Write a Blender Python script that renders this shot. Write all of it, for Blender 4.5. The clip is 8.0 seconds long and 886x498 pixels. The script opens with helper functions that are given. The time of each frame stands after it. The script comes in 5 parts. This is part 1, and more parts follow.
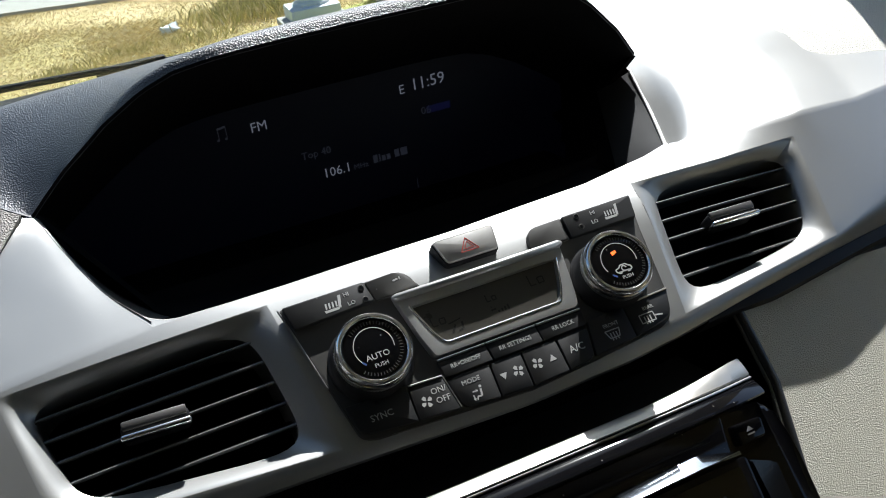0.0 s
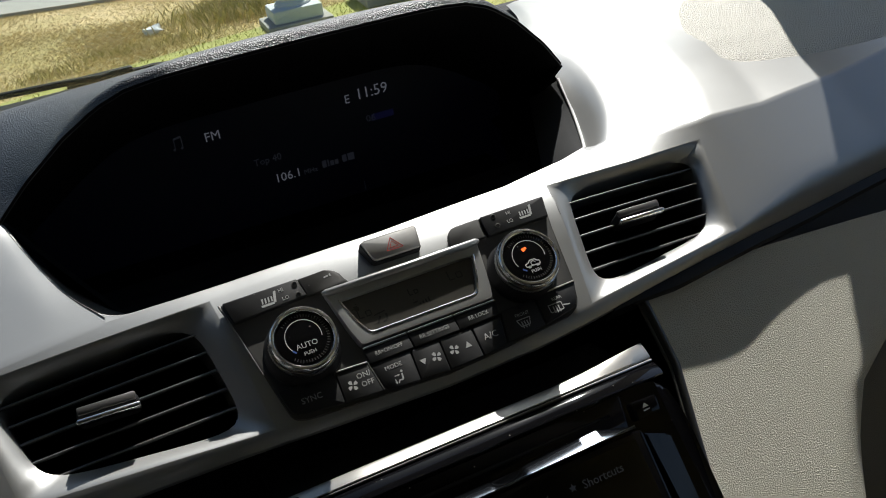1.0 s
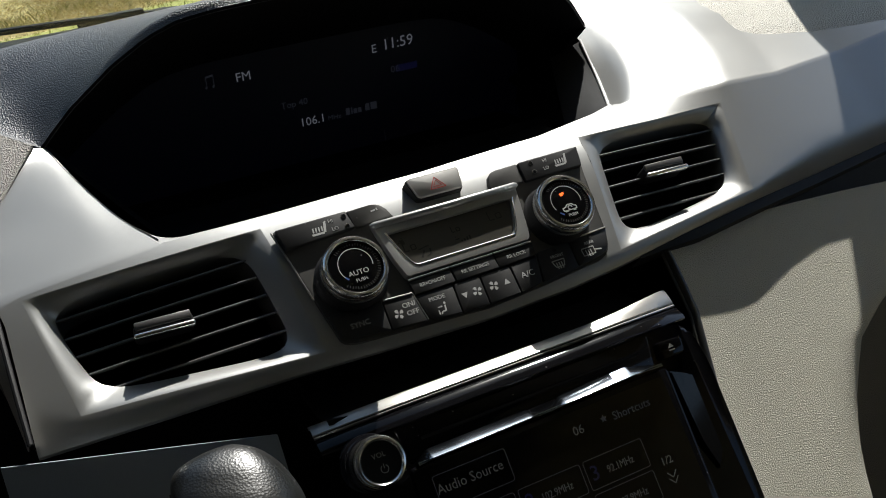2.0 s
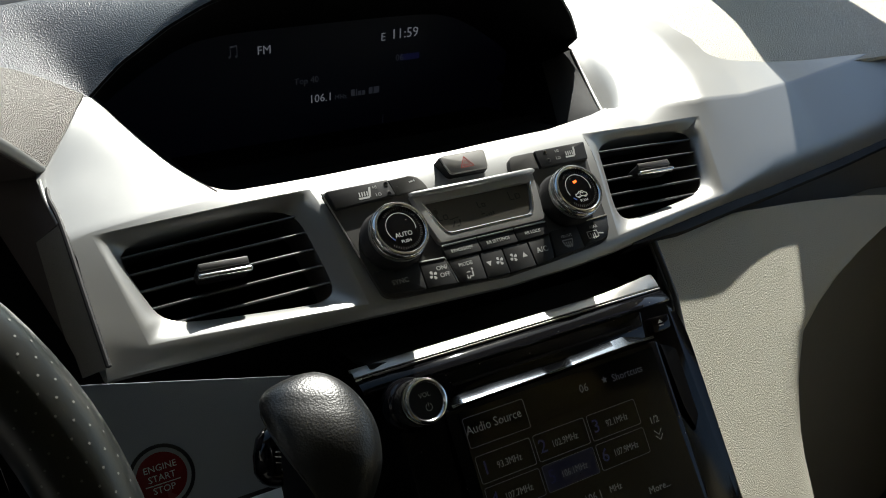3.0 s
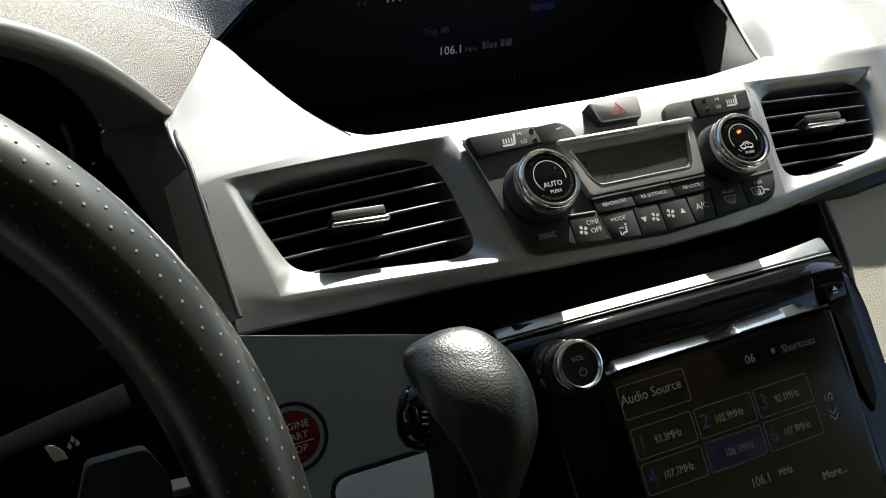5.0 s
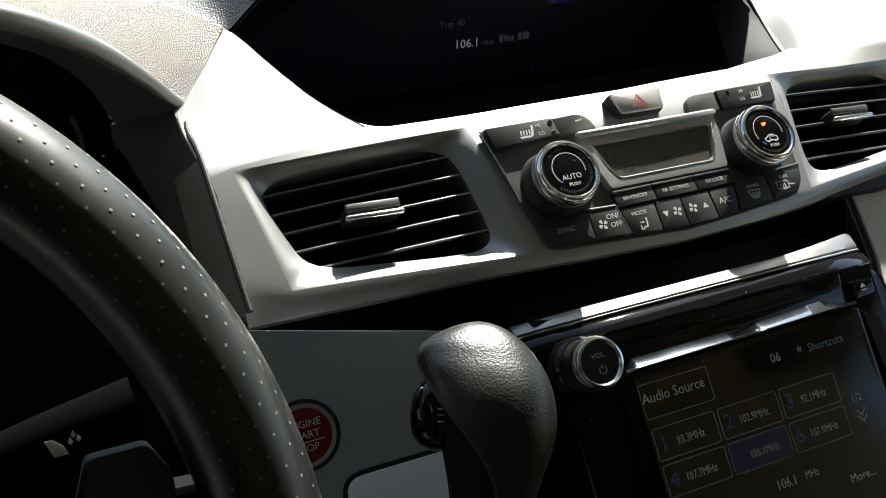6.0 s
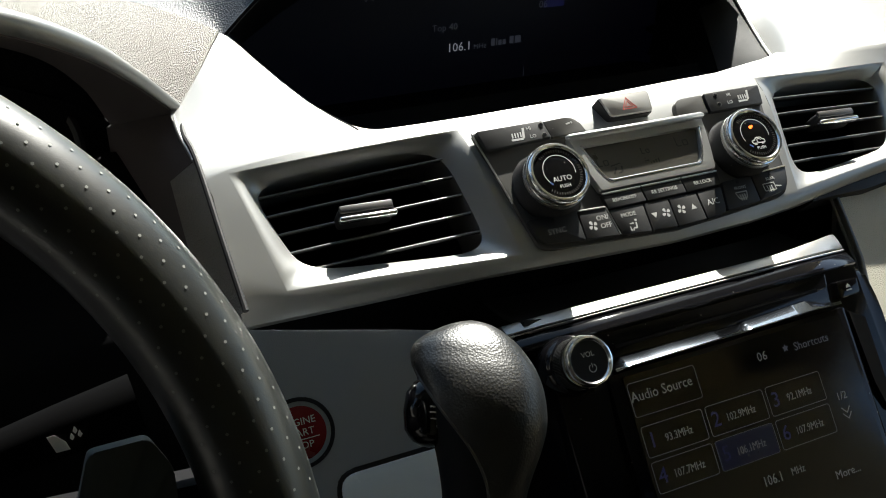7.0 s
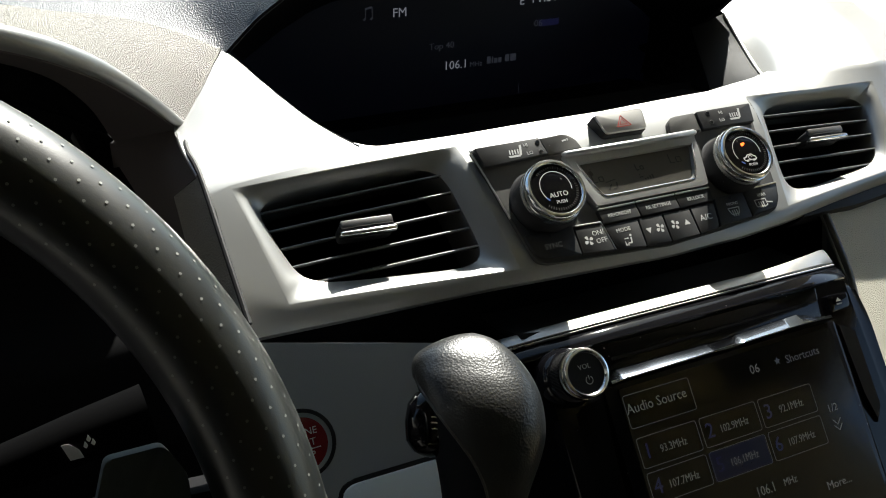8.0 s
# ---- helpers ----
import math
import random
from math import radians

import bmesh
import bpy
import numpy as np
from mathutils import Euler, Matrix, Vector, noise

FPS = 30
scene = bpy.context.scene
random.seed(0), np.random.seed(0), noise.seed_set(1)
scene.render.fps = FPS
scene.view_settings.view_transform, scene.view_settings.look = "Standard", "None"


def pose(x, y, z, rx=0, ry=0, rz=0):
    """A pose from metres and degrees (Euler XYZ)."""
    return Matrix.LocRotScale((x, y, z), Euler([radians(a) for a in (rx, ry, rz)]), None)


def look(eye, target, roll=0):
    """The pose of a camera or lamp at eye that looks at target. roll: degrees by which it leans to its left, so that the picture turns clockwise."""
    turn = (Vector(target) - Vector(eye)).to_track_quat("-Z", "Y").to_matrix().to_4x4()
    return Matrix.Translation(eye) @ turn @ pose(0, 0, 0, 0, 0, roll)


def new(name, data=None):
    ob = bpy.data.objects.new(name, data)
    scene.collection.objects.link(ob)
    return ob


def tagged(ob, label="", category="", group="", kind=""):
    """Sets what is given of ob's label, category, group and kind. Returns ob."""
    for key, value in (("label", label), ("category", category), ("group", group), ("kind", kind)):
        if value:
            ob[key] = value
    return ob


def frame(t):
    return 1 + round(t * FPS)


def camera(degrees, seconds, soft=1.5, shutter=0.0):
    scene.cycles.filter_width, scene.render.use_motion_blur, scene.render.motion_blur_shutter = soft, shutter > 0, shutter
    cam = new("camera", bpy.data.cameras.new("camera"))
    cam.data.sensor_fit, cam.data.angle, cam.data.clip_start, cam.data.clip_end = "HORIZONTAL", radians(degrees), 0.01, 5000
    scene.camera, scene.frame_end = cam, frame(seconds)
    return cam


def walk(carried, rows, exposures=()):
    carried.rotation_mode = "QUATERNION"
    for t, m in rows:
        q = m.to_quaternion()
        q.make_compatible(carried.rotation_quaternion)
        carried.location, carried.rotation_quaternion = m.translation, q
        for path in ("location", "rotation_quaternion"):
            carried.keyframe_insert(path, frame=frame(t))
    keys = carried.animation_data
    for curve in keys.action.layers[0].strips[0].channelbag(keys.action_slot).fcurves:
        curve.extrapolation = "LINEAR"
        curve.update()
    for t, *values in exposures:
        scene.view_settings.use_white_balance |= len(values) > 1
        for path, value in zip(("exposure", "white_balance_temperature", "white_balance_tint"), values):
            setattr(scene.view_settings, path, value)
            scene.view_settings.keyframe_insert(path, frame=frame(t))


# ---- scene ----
# Metres. x across the car to the passenger, y to the windscreen, z up.
PATH = [
    (0, (-0.1820, -0.4007, 0.2735), (-0.0224, 0.0185, 0.0527), -8.54),
    (0.5, (-0.1584, -0.4400, 0.2905), (-0.0061, -0.0224, 0.0615), -10.23),
    (1, (-0.1644, -0.4634, 0.2941), (-0.0010, -0.0469, 0.0708), -9.13),
    (1.5, (-0.1899, -0.4694, 0.2878), (-0.0062, -0.0637, 0.0605), -6.98),
    (1.7, (-0.1973, -0.4683, 0.2883), (-0.0269, -0.0581, 0.0587), -6.97),
    (2.8, (-0.3422, -0.4768, 0.3012), (-0.1021, -0.1139, 0.0549), 3.17),
    (3, (-0.3473, -0.4824, 0.3039), (-0.1102, -0.1107, 0.0680), 3.09),
    (3.5, (-0.3618, -0.4884, 0.3058), (-0.1378, -0.0988, 0.0868), 2.39),
    (4, (-0.3685, -0.4925, 0.3055), (-0.1532, -0.0972, 0.0877), 1.97),
    (4.5, (-0.3632, -0.4717, 0.2923), (-0.1599, -0.0764, 0.0635), 1.62),
    (5, (-0.3549, -0.4373, 0.2594), (-0.1644, -0.0444, 0.0158), 0.83),
    (5.2, (-0.3543, -0.4277, 0.2483), (-0.1653, -0.0342, 0.0045), 0.73),
    (6.5, (-0.3492, -0.4286, 0.2491), (-0.1675, -0.0308, 0.0068), 0.35),
    (7, (-0.3541, -0.4350, 0.2522), (-0.1668, -0.0395, 0.0103), 0.70),
    (7.5, (-0.3576, -0.4400, 0.2555), (-0.1674, -0.0443, 0.0164), 0.85),
    (8, (-0.3621, -0.4417, 0.2567), (-0.1692, -0.0445, 0.0219), 1.03),
]

cam = camera(50, 8.0, soft=1.0)
walk(cam, [(t, look(eye, target, roll)) for t, eye, target, roll in PATH],
     exposures=[(0, 1.03, 6000, 10), (0.5, 0.80, 6000, 10), (1.0, 0.44, 6300, 10), (1.7, 0.46, 6350, 10), (2.8, 0.85, 6450, 7), (3.5, 1.1, 6500, 7), (4.0, 0.96, 6650, 7), (4.5, 0.88, 6850, 7), (5.0, 1.46, 6500, 7), (6.5, 1.62, 6500, 7), (8.0, 1.58, 6500, 7)])

# ---- light ----
SUN = Vector((0.415, 0.565, 0.712)).normalized()
world = bpy.data.worlds.new("sky")
scene.world = world
world.use_nodes = True
wn = world.node_tree.nodes
sky = wn.new("ShaderNodeTexSky")
sky.sky_type = "NISHITA"
sky.sun_disc = False
sky.sun_elevation = math.asin(SUN.z)
sky.sun_rotation = math.atan2(SUN.x, SUN.y)
world.node_tree.links.new(sky.outputs[0], wn["Background"].inputs[0])
wn["Background"].inputs[1].default_value = 0.065
sun = new("sun", bpy.data.lights.new("sun", "SUN"))
sun.data.energy = 5.0
sun.data.angle = radians(0.6)
sun.data.color = (1.0, 0.96, 0.89)
sun.matrix_world = look(SUN * 10, (0, 0, 0))


# ---- materials ----
def material(name, colour, rough=0.5, metal=0.0, vary=0.12, scale=30.0, bump=0.0, bump_scale=900.0, bump_kind="noise",
             coat=0.0, spec=0.5, emit=None, power=0.0, speck=0.0, ior=1.5):
    m = bpy.data.materials.new(name)
    m.use_nodes = True
    t = m.node_tree
    n, link = t.nodes, t.links.new
    b = n["Principled BSDF"]
    b.inputs["Roughness"].default_value = rough
    b.inputs["Metallic"].default_value = metal
    b.inputs["Coat Weight"].default_value = coat
    b.inputs["Coat Roughness"].default_value = 0.05
    b.inputs["Specular IOR Level"].default_value = spec
    b.inputs["IOR"].default_value = ior
    co = n.new("ShaderNodeTexCoord")
    big = n.new("ShaderNodeTexNoise")
    big.inputs["Scale"].default_value = scale
    big.inputs["Detail"].default_value = 6
    link(co.outputs["Object"], big.inputs["Vector"])
    ramp = n.new("ShaderNodeMapRange")
    ramp.inputs["To Min"].default_value = 1 - vary
    ramp.inputs["To Max"].default_value = 1 + vary
    link(big.outputs["Fac"], ramp.inputs["Value"])
    mix = n.new("ShaderNodeVectorMath")
    mix.operation = "SCALE"
    mix.inputs[0].default_value = colour[:3]
    link(ramp.outputs[0], mix.inputs["Scale"])
    last = mix.outputs[0]
    if speck:
        dust = n.new("ShaderNodeTexVoronoi")
        dust.inputs["Scale"].default_value = 160
        link(co.outputs["Object"], dust.inputs["Vector"])
        cut = n.new("ShaderNodeMapRange")
        cut.inputs["From Min"].default_value = 0.05
        cut.inputs["From Max"].default_value = 0.09
        cut.inputs["To Min"].default_value = speck
        cut.inputs["To Max"].default_value = 0.0
        link(dust.outputs["Distance"], cut.inputs["Value"])
        few = n.new("ShaderNodeMath")
        few.operation = "MULTIPLY"
        gate = n.new("ShaderNodeMath")
        gate.operation = "GREATER_THAN"
        gate.inputs[1].default_value = 0.62
        pick = n.new("ShaderNodeSeparateColor")
        link(dust.outputs["Color"], pick.inputs[0])
        link(pick.outputs[0], gate.inputs[0])
        link(cut.outputs[0], few.inputs[0])
        link(gate.outputs[0], few.inputs[1])
        over = n.new("ShaderNodeMix")
        over.data_type = "RGBA"
        over.inputs["B"].default_value = (0.5, 0.48, 0.44, 1)
        link(few.outputs[0], over.inputs["Factor"])
        link(last, over.inputs["A"])
        last = over.outputs["Result"]
    link(last, b.inputs["Base Color"])
    rr = n.new("ShaderNodeMapRange")
    rr.inputs["To Min"].default_value = max(rough - 0.08, 0.02)
    rr.inputs["To Max"].default_value = min(rough + 0.08, 1)
    link(big.outputs["Fac"], rr.inputs["Value"])
    link(rr.outputs[0], b.inputs["Roughness"])
    if bump:
        if bump_kind == "grain":
            tex = n.new("ShaderNodeTexVoronoi")
            out = tex.outputs["Distance"]
            warp = n.new("ShaderNodeTexNoise")
            warp.inputs["Scale"].default_value = bump_scale * 0.6
            link(co.outputs["Object"], warp.inputs["Vector"])
            shift = n.new("ShaderNodeVectorMath")
            shift.operation = "MULTIPLY_ADD"
            shift.inputs[1].default_value = (0.45 / bump_scale,) * 3
            link(warp.outputs["Color"], shift.inputs[0])
            link(co.outputs["Object"], shift.inputs[2])
            link(shift.outputs[0], tex.inputs["Vector"])
        else:
            tex = n.new("ShaderNodeTexNoise")
            tex.inputs["Detail"].default_value = 3
            out = tex.outputs["Fac"]
            link(co.outputs["Object"], tex.inputs["Vector"])
        tex.inputs["Scale"].default_value = bump_scale
        bp = n.new("ShaderNodeBump")
        bp.inputs["Strength"].default_value = 1.0
        bp.inputs["Distance"].default_value = bump
        link(out, bp.inputs["Height"])
        link(bp.outputs[0], b.inputs["Normal"])
    if emit:
        b.inputs["Emission Color"].default_value = (*emit, 1)
        b.inputs["Emission Strength"].default_value = power
    return m


SILVER = material("satin silver paint", (0.385, 0.388, 0.38), 0.38, 0.58, 0.04, 8, 0.00003, 2500, speck=0.35)
PAD = material("light grained pad", (0.64, 0.615, 0.54), 0.5, 0, 0.05, 20, 0.0014, 760, "grain", spec=0.5)
COWLPAD = material("grey grained cowl pad", (0.35, 0.33, 0.30), 0.5, 0, 0.06, 20, 0.0028, 900, "grain", spec=0.5)
HOODIN = material("dark brown hood lining", (0.11, 0.096, 0.094), 0.6, 0, 0.08, 25, 0.0002, 1200)
SIDEPAD = material("dark grained side", (0.075, 0.072, 0.064), 0.5, 0, 0.08, 25, 0.0003, 1000, "grain", spec=0.5)
COWLSIDE = material("grey sparkling grained side", (0.40, 0.385, 0.35), 0.42, 0, 0.08, 25, 0.0016, 850, "grain", spec=0.8)
LINING = material("dark satin lining", (0.10, 0.096, 0.094), 0.42, 0.35, 0.06, 20, 0.0001, 1500)
PALE = material("pale satin bead", (0.68, 0.68, 0.66), 0.45, 0.0, 0.04, 60)
DARKPAD = material("dark grained pad", (0.040, 0.045, 0.054), 0.46, 0, 0.08, 25, 0.0006, 800, "grain", spec=0.7, speck=0.25)
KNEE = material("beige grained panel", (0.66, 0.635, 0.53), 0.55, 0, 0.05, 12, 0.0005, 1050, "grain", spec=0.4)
# knee panel beige again, darkened in the colour for the shaded lid
LID = material("beige lid darkened for shade", (0.24, 0.235, 0.215), 0.6, 0, 0.05, 12, 0.0004, 1050, "grain", spec=0.3)
GREYPANEL = material("smooth grey panel", (0.048, 0.049, 0.050), 0.55, 0, 0.05, 10, 0.0002, 1500, spec=0.25)
BLACK = material("matt black plastic", (0.012, 0.012, 0.013), 0.55, 0, 0.15, 40, 0.0001, 1800, spec=0.3, speck=0.12)
LOUVRE = material("satin black louvre", (0.012, 0.012, 0.012), 0.4, 0, 0.1, 40, spec=0.35)
# black louvre edge made paler, standing for its sun highlight
EDGE = material("satin louvre edge paled for highlight", (0.13, 0.13, 0.128), 0.32, 0, 0.1, 200, spec=0.8)
RAIL = material("pale satin rail", (0.48, 0.475, 0.45), 0.34, 0.75, 0.05, 60, 0.00003, 2500)
CAVITY = material("black flocked liner", (0.009, 0.009, 0.0098), 0.85, 0, 0.1, 30, spec=0.06)
GLOSS = material("piano black", (0.004, 0.004, 0.005), 0.07, 0, 0.1, 20, spec=0.35, speck=0.25)
KEY = material("dark grey key", (0.023, 0.023, 0.023), 0.5, 0, 0.08, 60, 0.00006, 2500, spec=0.35, speck=0.2)
PLATE = material("charcoal plate", (0.070, 0.068, 0.063), 0.5, 0.1, 0.06, 40, 0.00006, 2500, spec=0.3, speck=0.35)
CHROME = material("chrome", (0.92, 0.93, 0.94), 0.17, 1.0, 0.03, 20)
DARKCHROME = material("dark polished metal", (0.30, 0.34, 0.40), 0.12, 1.0, 0.05, 20)
SATIN = material("satin metal trim", (0.55, 0.55, 0.54), 0.30, 0.95, 0.04, 30)
MARK = material("white marking", (0.54, 0.54, 0.53), 0.6, 0, 0.05, 60)
LEATHER = material("black leather", (0.0026, 0.0030, 0.0024), 0.40, 0, 0.12, 40, 0.00013, 850, "grain", spec=0.95, ior=1.5)
RIMHIDE = material("dark leather rim", (0.0060, 0.0078, 0.0072), 0.36, 0, 0.15, 40, 0.000012, 2000, "grain", spec=0.9, ior=1.6)
STITCH = material("pale perforation", (0.26, 0.27, 0.255), 0.7)
LCD = material("grey display", (0.060, 0.057, 0.048), 0.3, 0, 0.05, 30)
LCDINK = material("display segment", (0.012, 0.012, 0.011), 0.4)
SCREEN = material("dark touch glass", (0.004, 0.004, 0.005), 0.10, 0, 0.05, 20, spec=0.6)
DEEPSCREEN = material("deep dark screen", (0.024, 0.025, 0.029), 0.6, 0, 0.05, 20, spec=0.25, emit=(0.02, 0.025, 0.12), power=0.002)
GLOW = material("pale screen text", (0.05, 0.05, 0.05), 0.5, emit=(0.75, 0.8, 0.95), power=0.055)
DIM = material("dim screen text", (0.05, 0.05, 0.05), 0.5, emit=(0.45, 0.5, 0.7), power=0.011)
TOUCHTEXT = material("touch screen text", (0.05, 0.05, 0.05), 0.5, emit=(0.8, 0.82, 0.8), power=0.015)
BLUE = material("blue screen glow", (0.01, 0.01, 0.03), 0.4, emit=(0.05, 0.06, 0.45), power=0.013)
REDLED = material("amber lamp", (0.3, 0.03, 0.01), 0.4, emit=(1.0, 0.13, 0.02), power=1.3)
TICK = material("dim dial tick", (0.05, 0.05, 0.05), 0.5)
BLUEMARK = material("blue dial mark", (0.03, 0.08, 0.30), 0.5)
REDMARK = material("red triangle print", (0.50, 0.06, 0.04), 0.5)
TRIMPANEL = material("blue-grey satin panel", (0.055, 0.066, 0.076), 0.6, 0, 0.05, 10, spec=0.2)
STARTRED = material("dark red cap", (0.17, 0.010, 0.013), 0.25, 0, 0.08, 40, coat=0.4)
STALK = material("matt black stalk", (0.0016, 0.0016, 0.0018), 0.9, 0, 0.1, 60, spec=0.03)
RUBBER = material("black rubber", (0.008, 0.009, 0.011), 0.7, 0, 0.1, 60, spec=0.2)
TRIM = material("light headliner", (0.27, 0.265, 0.25), 0.9, 0, 0.04, 60, 0.0004, 900)
FLOORMAT = material("dark carpet", (0.02, 0.02, 0.02), 0.95, 0, 0.2, 200, 0.001, 700)

SEATHIDE = material("beige seat hide", (0.30, 0.26, 0.165), 0.6, 0, 0.06, 10, 0.0004, 700, "grain")
UNDERPANEL = material("grey smooth lower panel", (0.27, 0.30, 0.33), 0.55, 0, 0.05, 10, 0.0001, 1500, spec=0.4)
SELECTED = material("dim blue screen field", (0.005, 0.005, 0.01), 0.3, emit=(0.05, 0.06, 0.45), power=0.003)
# pale blue colour stands for the sky reflected in the plate
GATE = material("gate plate blue from sky reflection", (0.74, 0.86, 0.94), 0.25, 0.0, 0.05, 20)


# ---- mesh helpers ----
def link_mesh(name, verts, faces, mat, parent=None, label="", smooth=True):
    me = bpy.data.meshes.new(name)
    me.from_pydata([tuple(v) for v in verts], [], faces)
    me.validate()
    bm = bmesh.new()
    bm.from_mesh(me)
    bmesh.ops.remove_doubles(bm, verts=bm.verts, dist=1e-6)
    bmesh.ops.recalc_face_normals(bm, faces=bm.faces)
    bm.to_mesh(me)
    bm.free()
    return finish(name, me, mat, parent, label, smooth)


def finish(name, me, mat, parent=None, label="", smooth=True, angle=40):
    me.materials.append(mat)
    if smooth:
        me.shade_smooth()
        me.set_sharp_from_angle(angle=radians(angle))
    ob = new(name, me)
    if parent:
        ob.parent = parent
    if label:
        ob["label"] = label
    return ob


def part(name, bm, mat, parent=None, label="", smooth=True, angle=40):
    me = bpy.data.meshes.new(name)
    bmesh.ops.recalc_face_normals(bm, faces=bm.faces)
    bm.to_mesh(me)
    bm.free()
    return finish(name, me, mat, parent, label, smooth, angle)


def thing(name, label, category, m=None, group="", kind=""):
    ob = new(name)
    ob.empty_display_size = 0.02
    if m is not None:
        ob.matrix_world = m
    return tagged(ob, label, category, group, kind)


def shell(name, P, mat, parent=None, label="", thick=0.003):
    """A curved sheet from a grid of points, with thickness to its back and a closed rim."""
    P = np.array(P, float)
    a, b, _ = P.shape
    du, dv = np.gradient(P, axis=0), np.gradient(P, axis=1)
    nn = np.cross(du, dv)
    nn /= np.linalg.norm(nn, axis=2, keepdims=True) + 1e-12
    Q = P - nn * thick
    verts = [*P.reshape(-1, 3), *Q.reshape(-1, 3)]
    k = a * b
    faces = []
    for i in range(a - 1):
        for j in range(b - 1):
            f = (i * b + j, (i + 1) * b + j, (i + 1) * b + j + 1, i * b + j + 1)
            faces += [f, tuple(k + v for v in f[::-1])]
    ring = [i * b for i in range(a)] + [(a - 1) * b + j for j in range(1, b)] \
        + [i * b + b - 1 for i in range(a - 2, -1, -1)] + [j for j in range(b - 2, 0, -1)]
    for i, v in enumerate(ring):
        w = ring[(i + 1) % len(ring)]
        faces.append((v, w, k + w, k + v))
    return link_mesh(name, verts, faces, mat, parent, label)


def prism(outline, z0, z1, bevel=0.0, seg=2, taper=0.0):
    """An outline in x, y made solid from z0 to z1, with rounded upper edges."""
    bm = bmesh.new()
    c = Vector((sum(p[0] for p in outline) / len(outline), sum(p[1] for p in outline) / len(outline)))
    low = [bm.verts.new((*p, z0)) for p in outline]
    top = [bm.verts.new((*(c + (Vector(p) - c) * (1 - taper)), z1)) for p in outline]
    n = len(outline)
    bm.faces.new(low[::-1])
    cap = bm.faces.new(top)
    for i in range(n):
        bm.faces.new((low[i], low[(i + 1) % n], top[(i + 1) % n], top[i]))
    if bevel:
        bmesh.ops.bevel(bm, geom=list(cap.edges), offset=bevel, segments=seg, profile=0.5, affect="EDGES", clamp_overlap=True)
    return bm


def rounded(points, r, seg=5):
    """A polygon with its corners rounded by r (one number, or one for each)."""
    out, n = [], len(points)
    for i, p in enumerate(points):
        p, a, b = Vector(p), Vector(points[i - 1]), Vector(points[(i + 1) % n])
        rr = r[i] if isinstance(r, (list, tuple)) else r
        if rr <= 0:
            out.append(tuple(p))
            continue
        ua, ub = (a - p), (b - p)
        rr = min(rr, ua.length * 0.48, ub.length * 0.48)
        pa, pb = p + ua.normalized() * rr, p + ub.normalized() * rr
        for k in range(seg + 1):
            s = k / seg
            out.append(tuple(pa * (1 - s) ** 2 + p * 2 * s * (1 - s) + pb * s * s))
    return out


def box(sx, sy, sz, bevel=0.002, at=(0, 0, 0), seg=2):
    bm = bmesh.new()
    bmesh.ops.create_cube(bm, size=1)
    bmesh.ops.scale(bm, vec=(sx, sy, sz), verts=bm.verts)
    if bevel:
        bmesh.ops.bevel(bm, geom=list(bm.edges), offset=bevel, segments=seg, profile=0.5, affect="EDGES", clamp_overlap=True)
    bmesh.ops.translate(bm, vec=at, verts=bm.verts)
    return bm


def lathe(profile, n=48, at=(0, 0, 0)):
    """A profile of (radius, height) turned about z."""
    bm = bmesh.new()
    rings = []
    for r, z in profile:
        if r < 1e-6:
            rings.append([bm.verts.new((at[0], at[1], at[2] + z))])
        else:
            rings.append([bm.verts.new((at[0] + r * math.cos(2 * math.pi * i / n), at[1] + r * math.sin(2 * math.pi * i / n), at[2] + z)) for i in range(n)])
    for a, b in zip(rings, rings[1:]):
        for i in range(n):
            j = (i + 1) % n
            q = [a[i % len(a)], a[j % len(a)], b[j % len(b)], b[i % len(b)]]
            q = list(dict.fromkeys(q))
            if len(q) > 2:
                bm.faces.new(q)
    return bm


def tube(points, radius, n=10, closed=False):
    bm = bmesh.new()
    pts = [Vector(p) for p in points]
    rings = []
    side = None
    for i, p in enumerate(pts):
        a = pts[i - 1] if i or closed else p
        b = pts[(i + 1) % len(pts)] if i + 1 < len(pts) or closed else p
        d = (b - a).normalized()
        if side is None:
            side = d.orthogonal().normalized()
        side = (side - d * side.dot(d)).normalized()
        up = d.cross(side)
        r = radius(i / (len(pts) - 1)) if callable(radius) else radius
        rings.append([bm.verts.new(p + side * r * math.cos(2 * math.pi * k / n) + up * r * math.sin(2 * math.pi * k / n)) for k in range(n)])
    m = len(rings)
    for i in range(m if closed else m - 1):
        a, b = rings[i], rings[(i + 1) % m]
        for k in range(n):
            bm.faces.new((a[k], a[(k + 1) % n], b[(k + 1) % n], b[k]))
    if not closed:
        bm.faces.new(rings[0][::-1])
        bm.faces.new(rings[-1])
    return bm


def writing(name, body, size, at, mat, parent, turn=0.0, stretch=1.0, align="CENTER", label=""):
    """Raised print in the x, y plane of its parent."""
    cu = bpy.data.curves.new(name, "FONT")
    cu.body, cu.size, cu.align_x, cu.align_y, cu.extrude = body, size, align, "CENTER", 0.00008
    cu.resolution_u = 2
    tmp = bpy.data.objects.new("tmp", cu)
    scene.collection.objects.link(tmp)
    bpy.context.view_layer.update()
    me = bpy.data.meshes.new_from_object(tmp.evaluated_get(bpy.context.evaluated_depsgraph_get()))
    bpy.data.objects.remove(tmp)
    me.name = name
    me.materials.clear()
    me.transform(Matrix.Translation(at) @ Matrix.Rotation(turn, 4, "Z") @ Matrix.Diagonal((stretch, 1, 1, 1)))
    return finish(name, me, mat, parent, label, smooth=False)


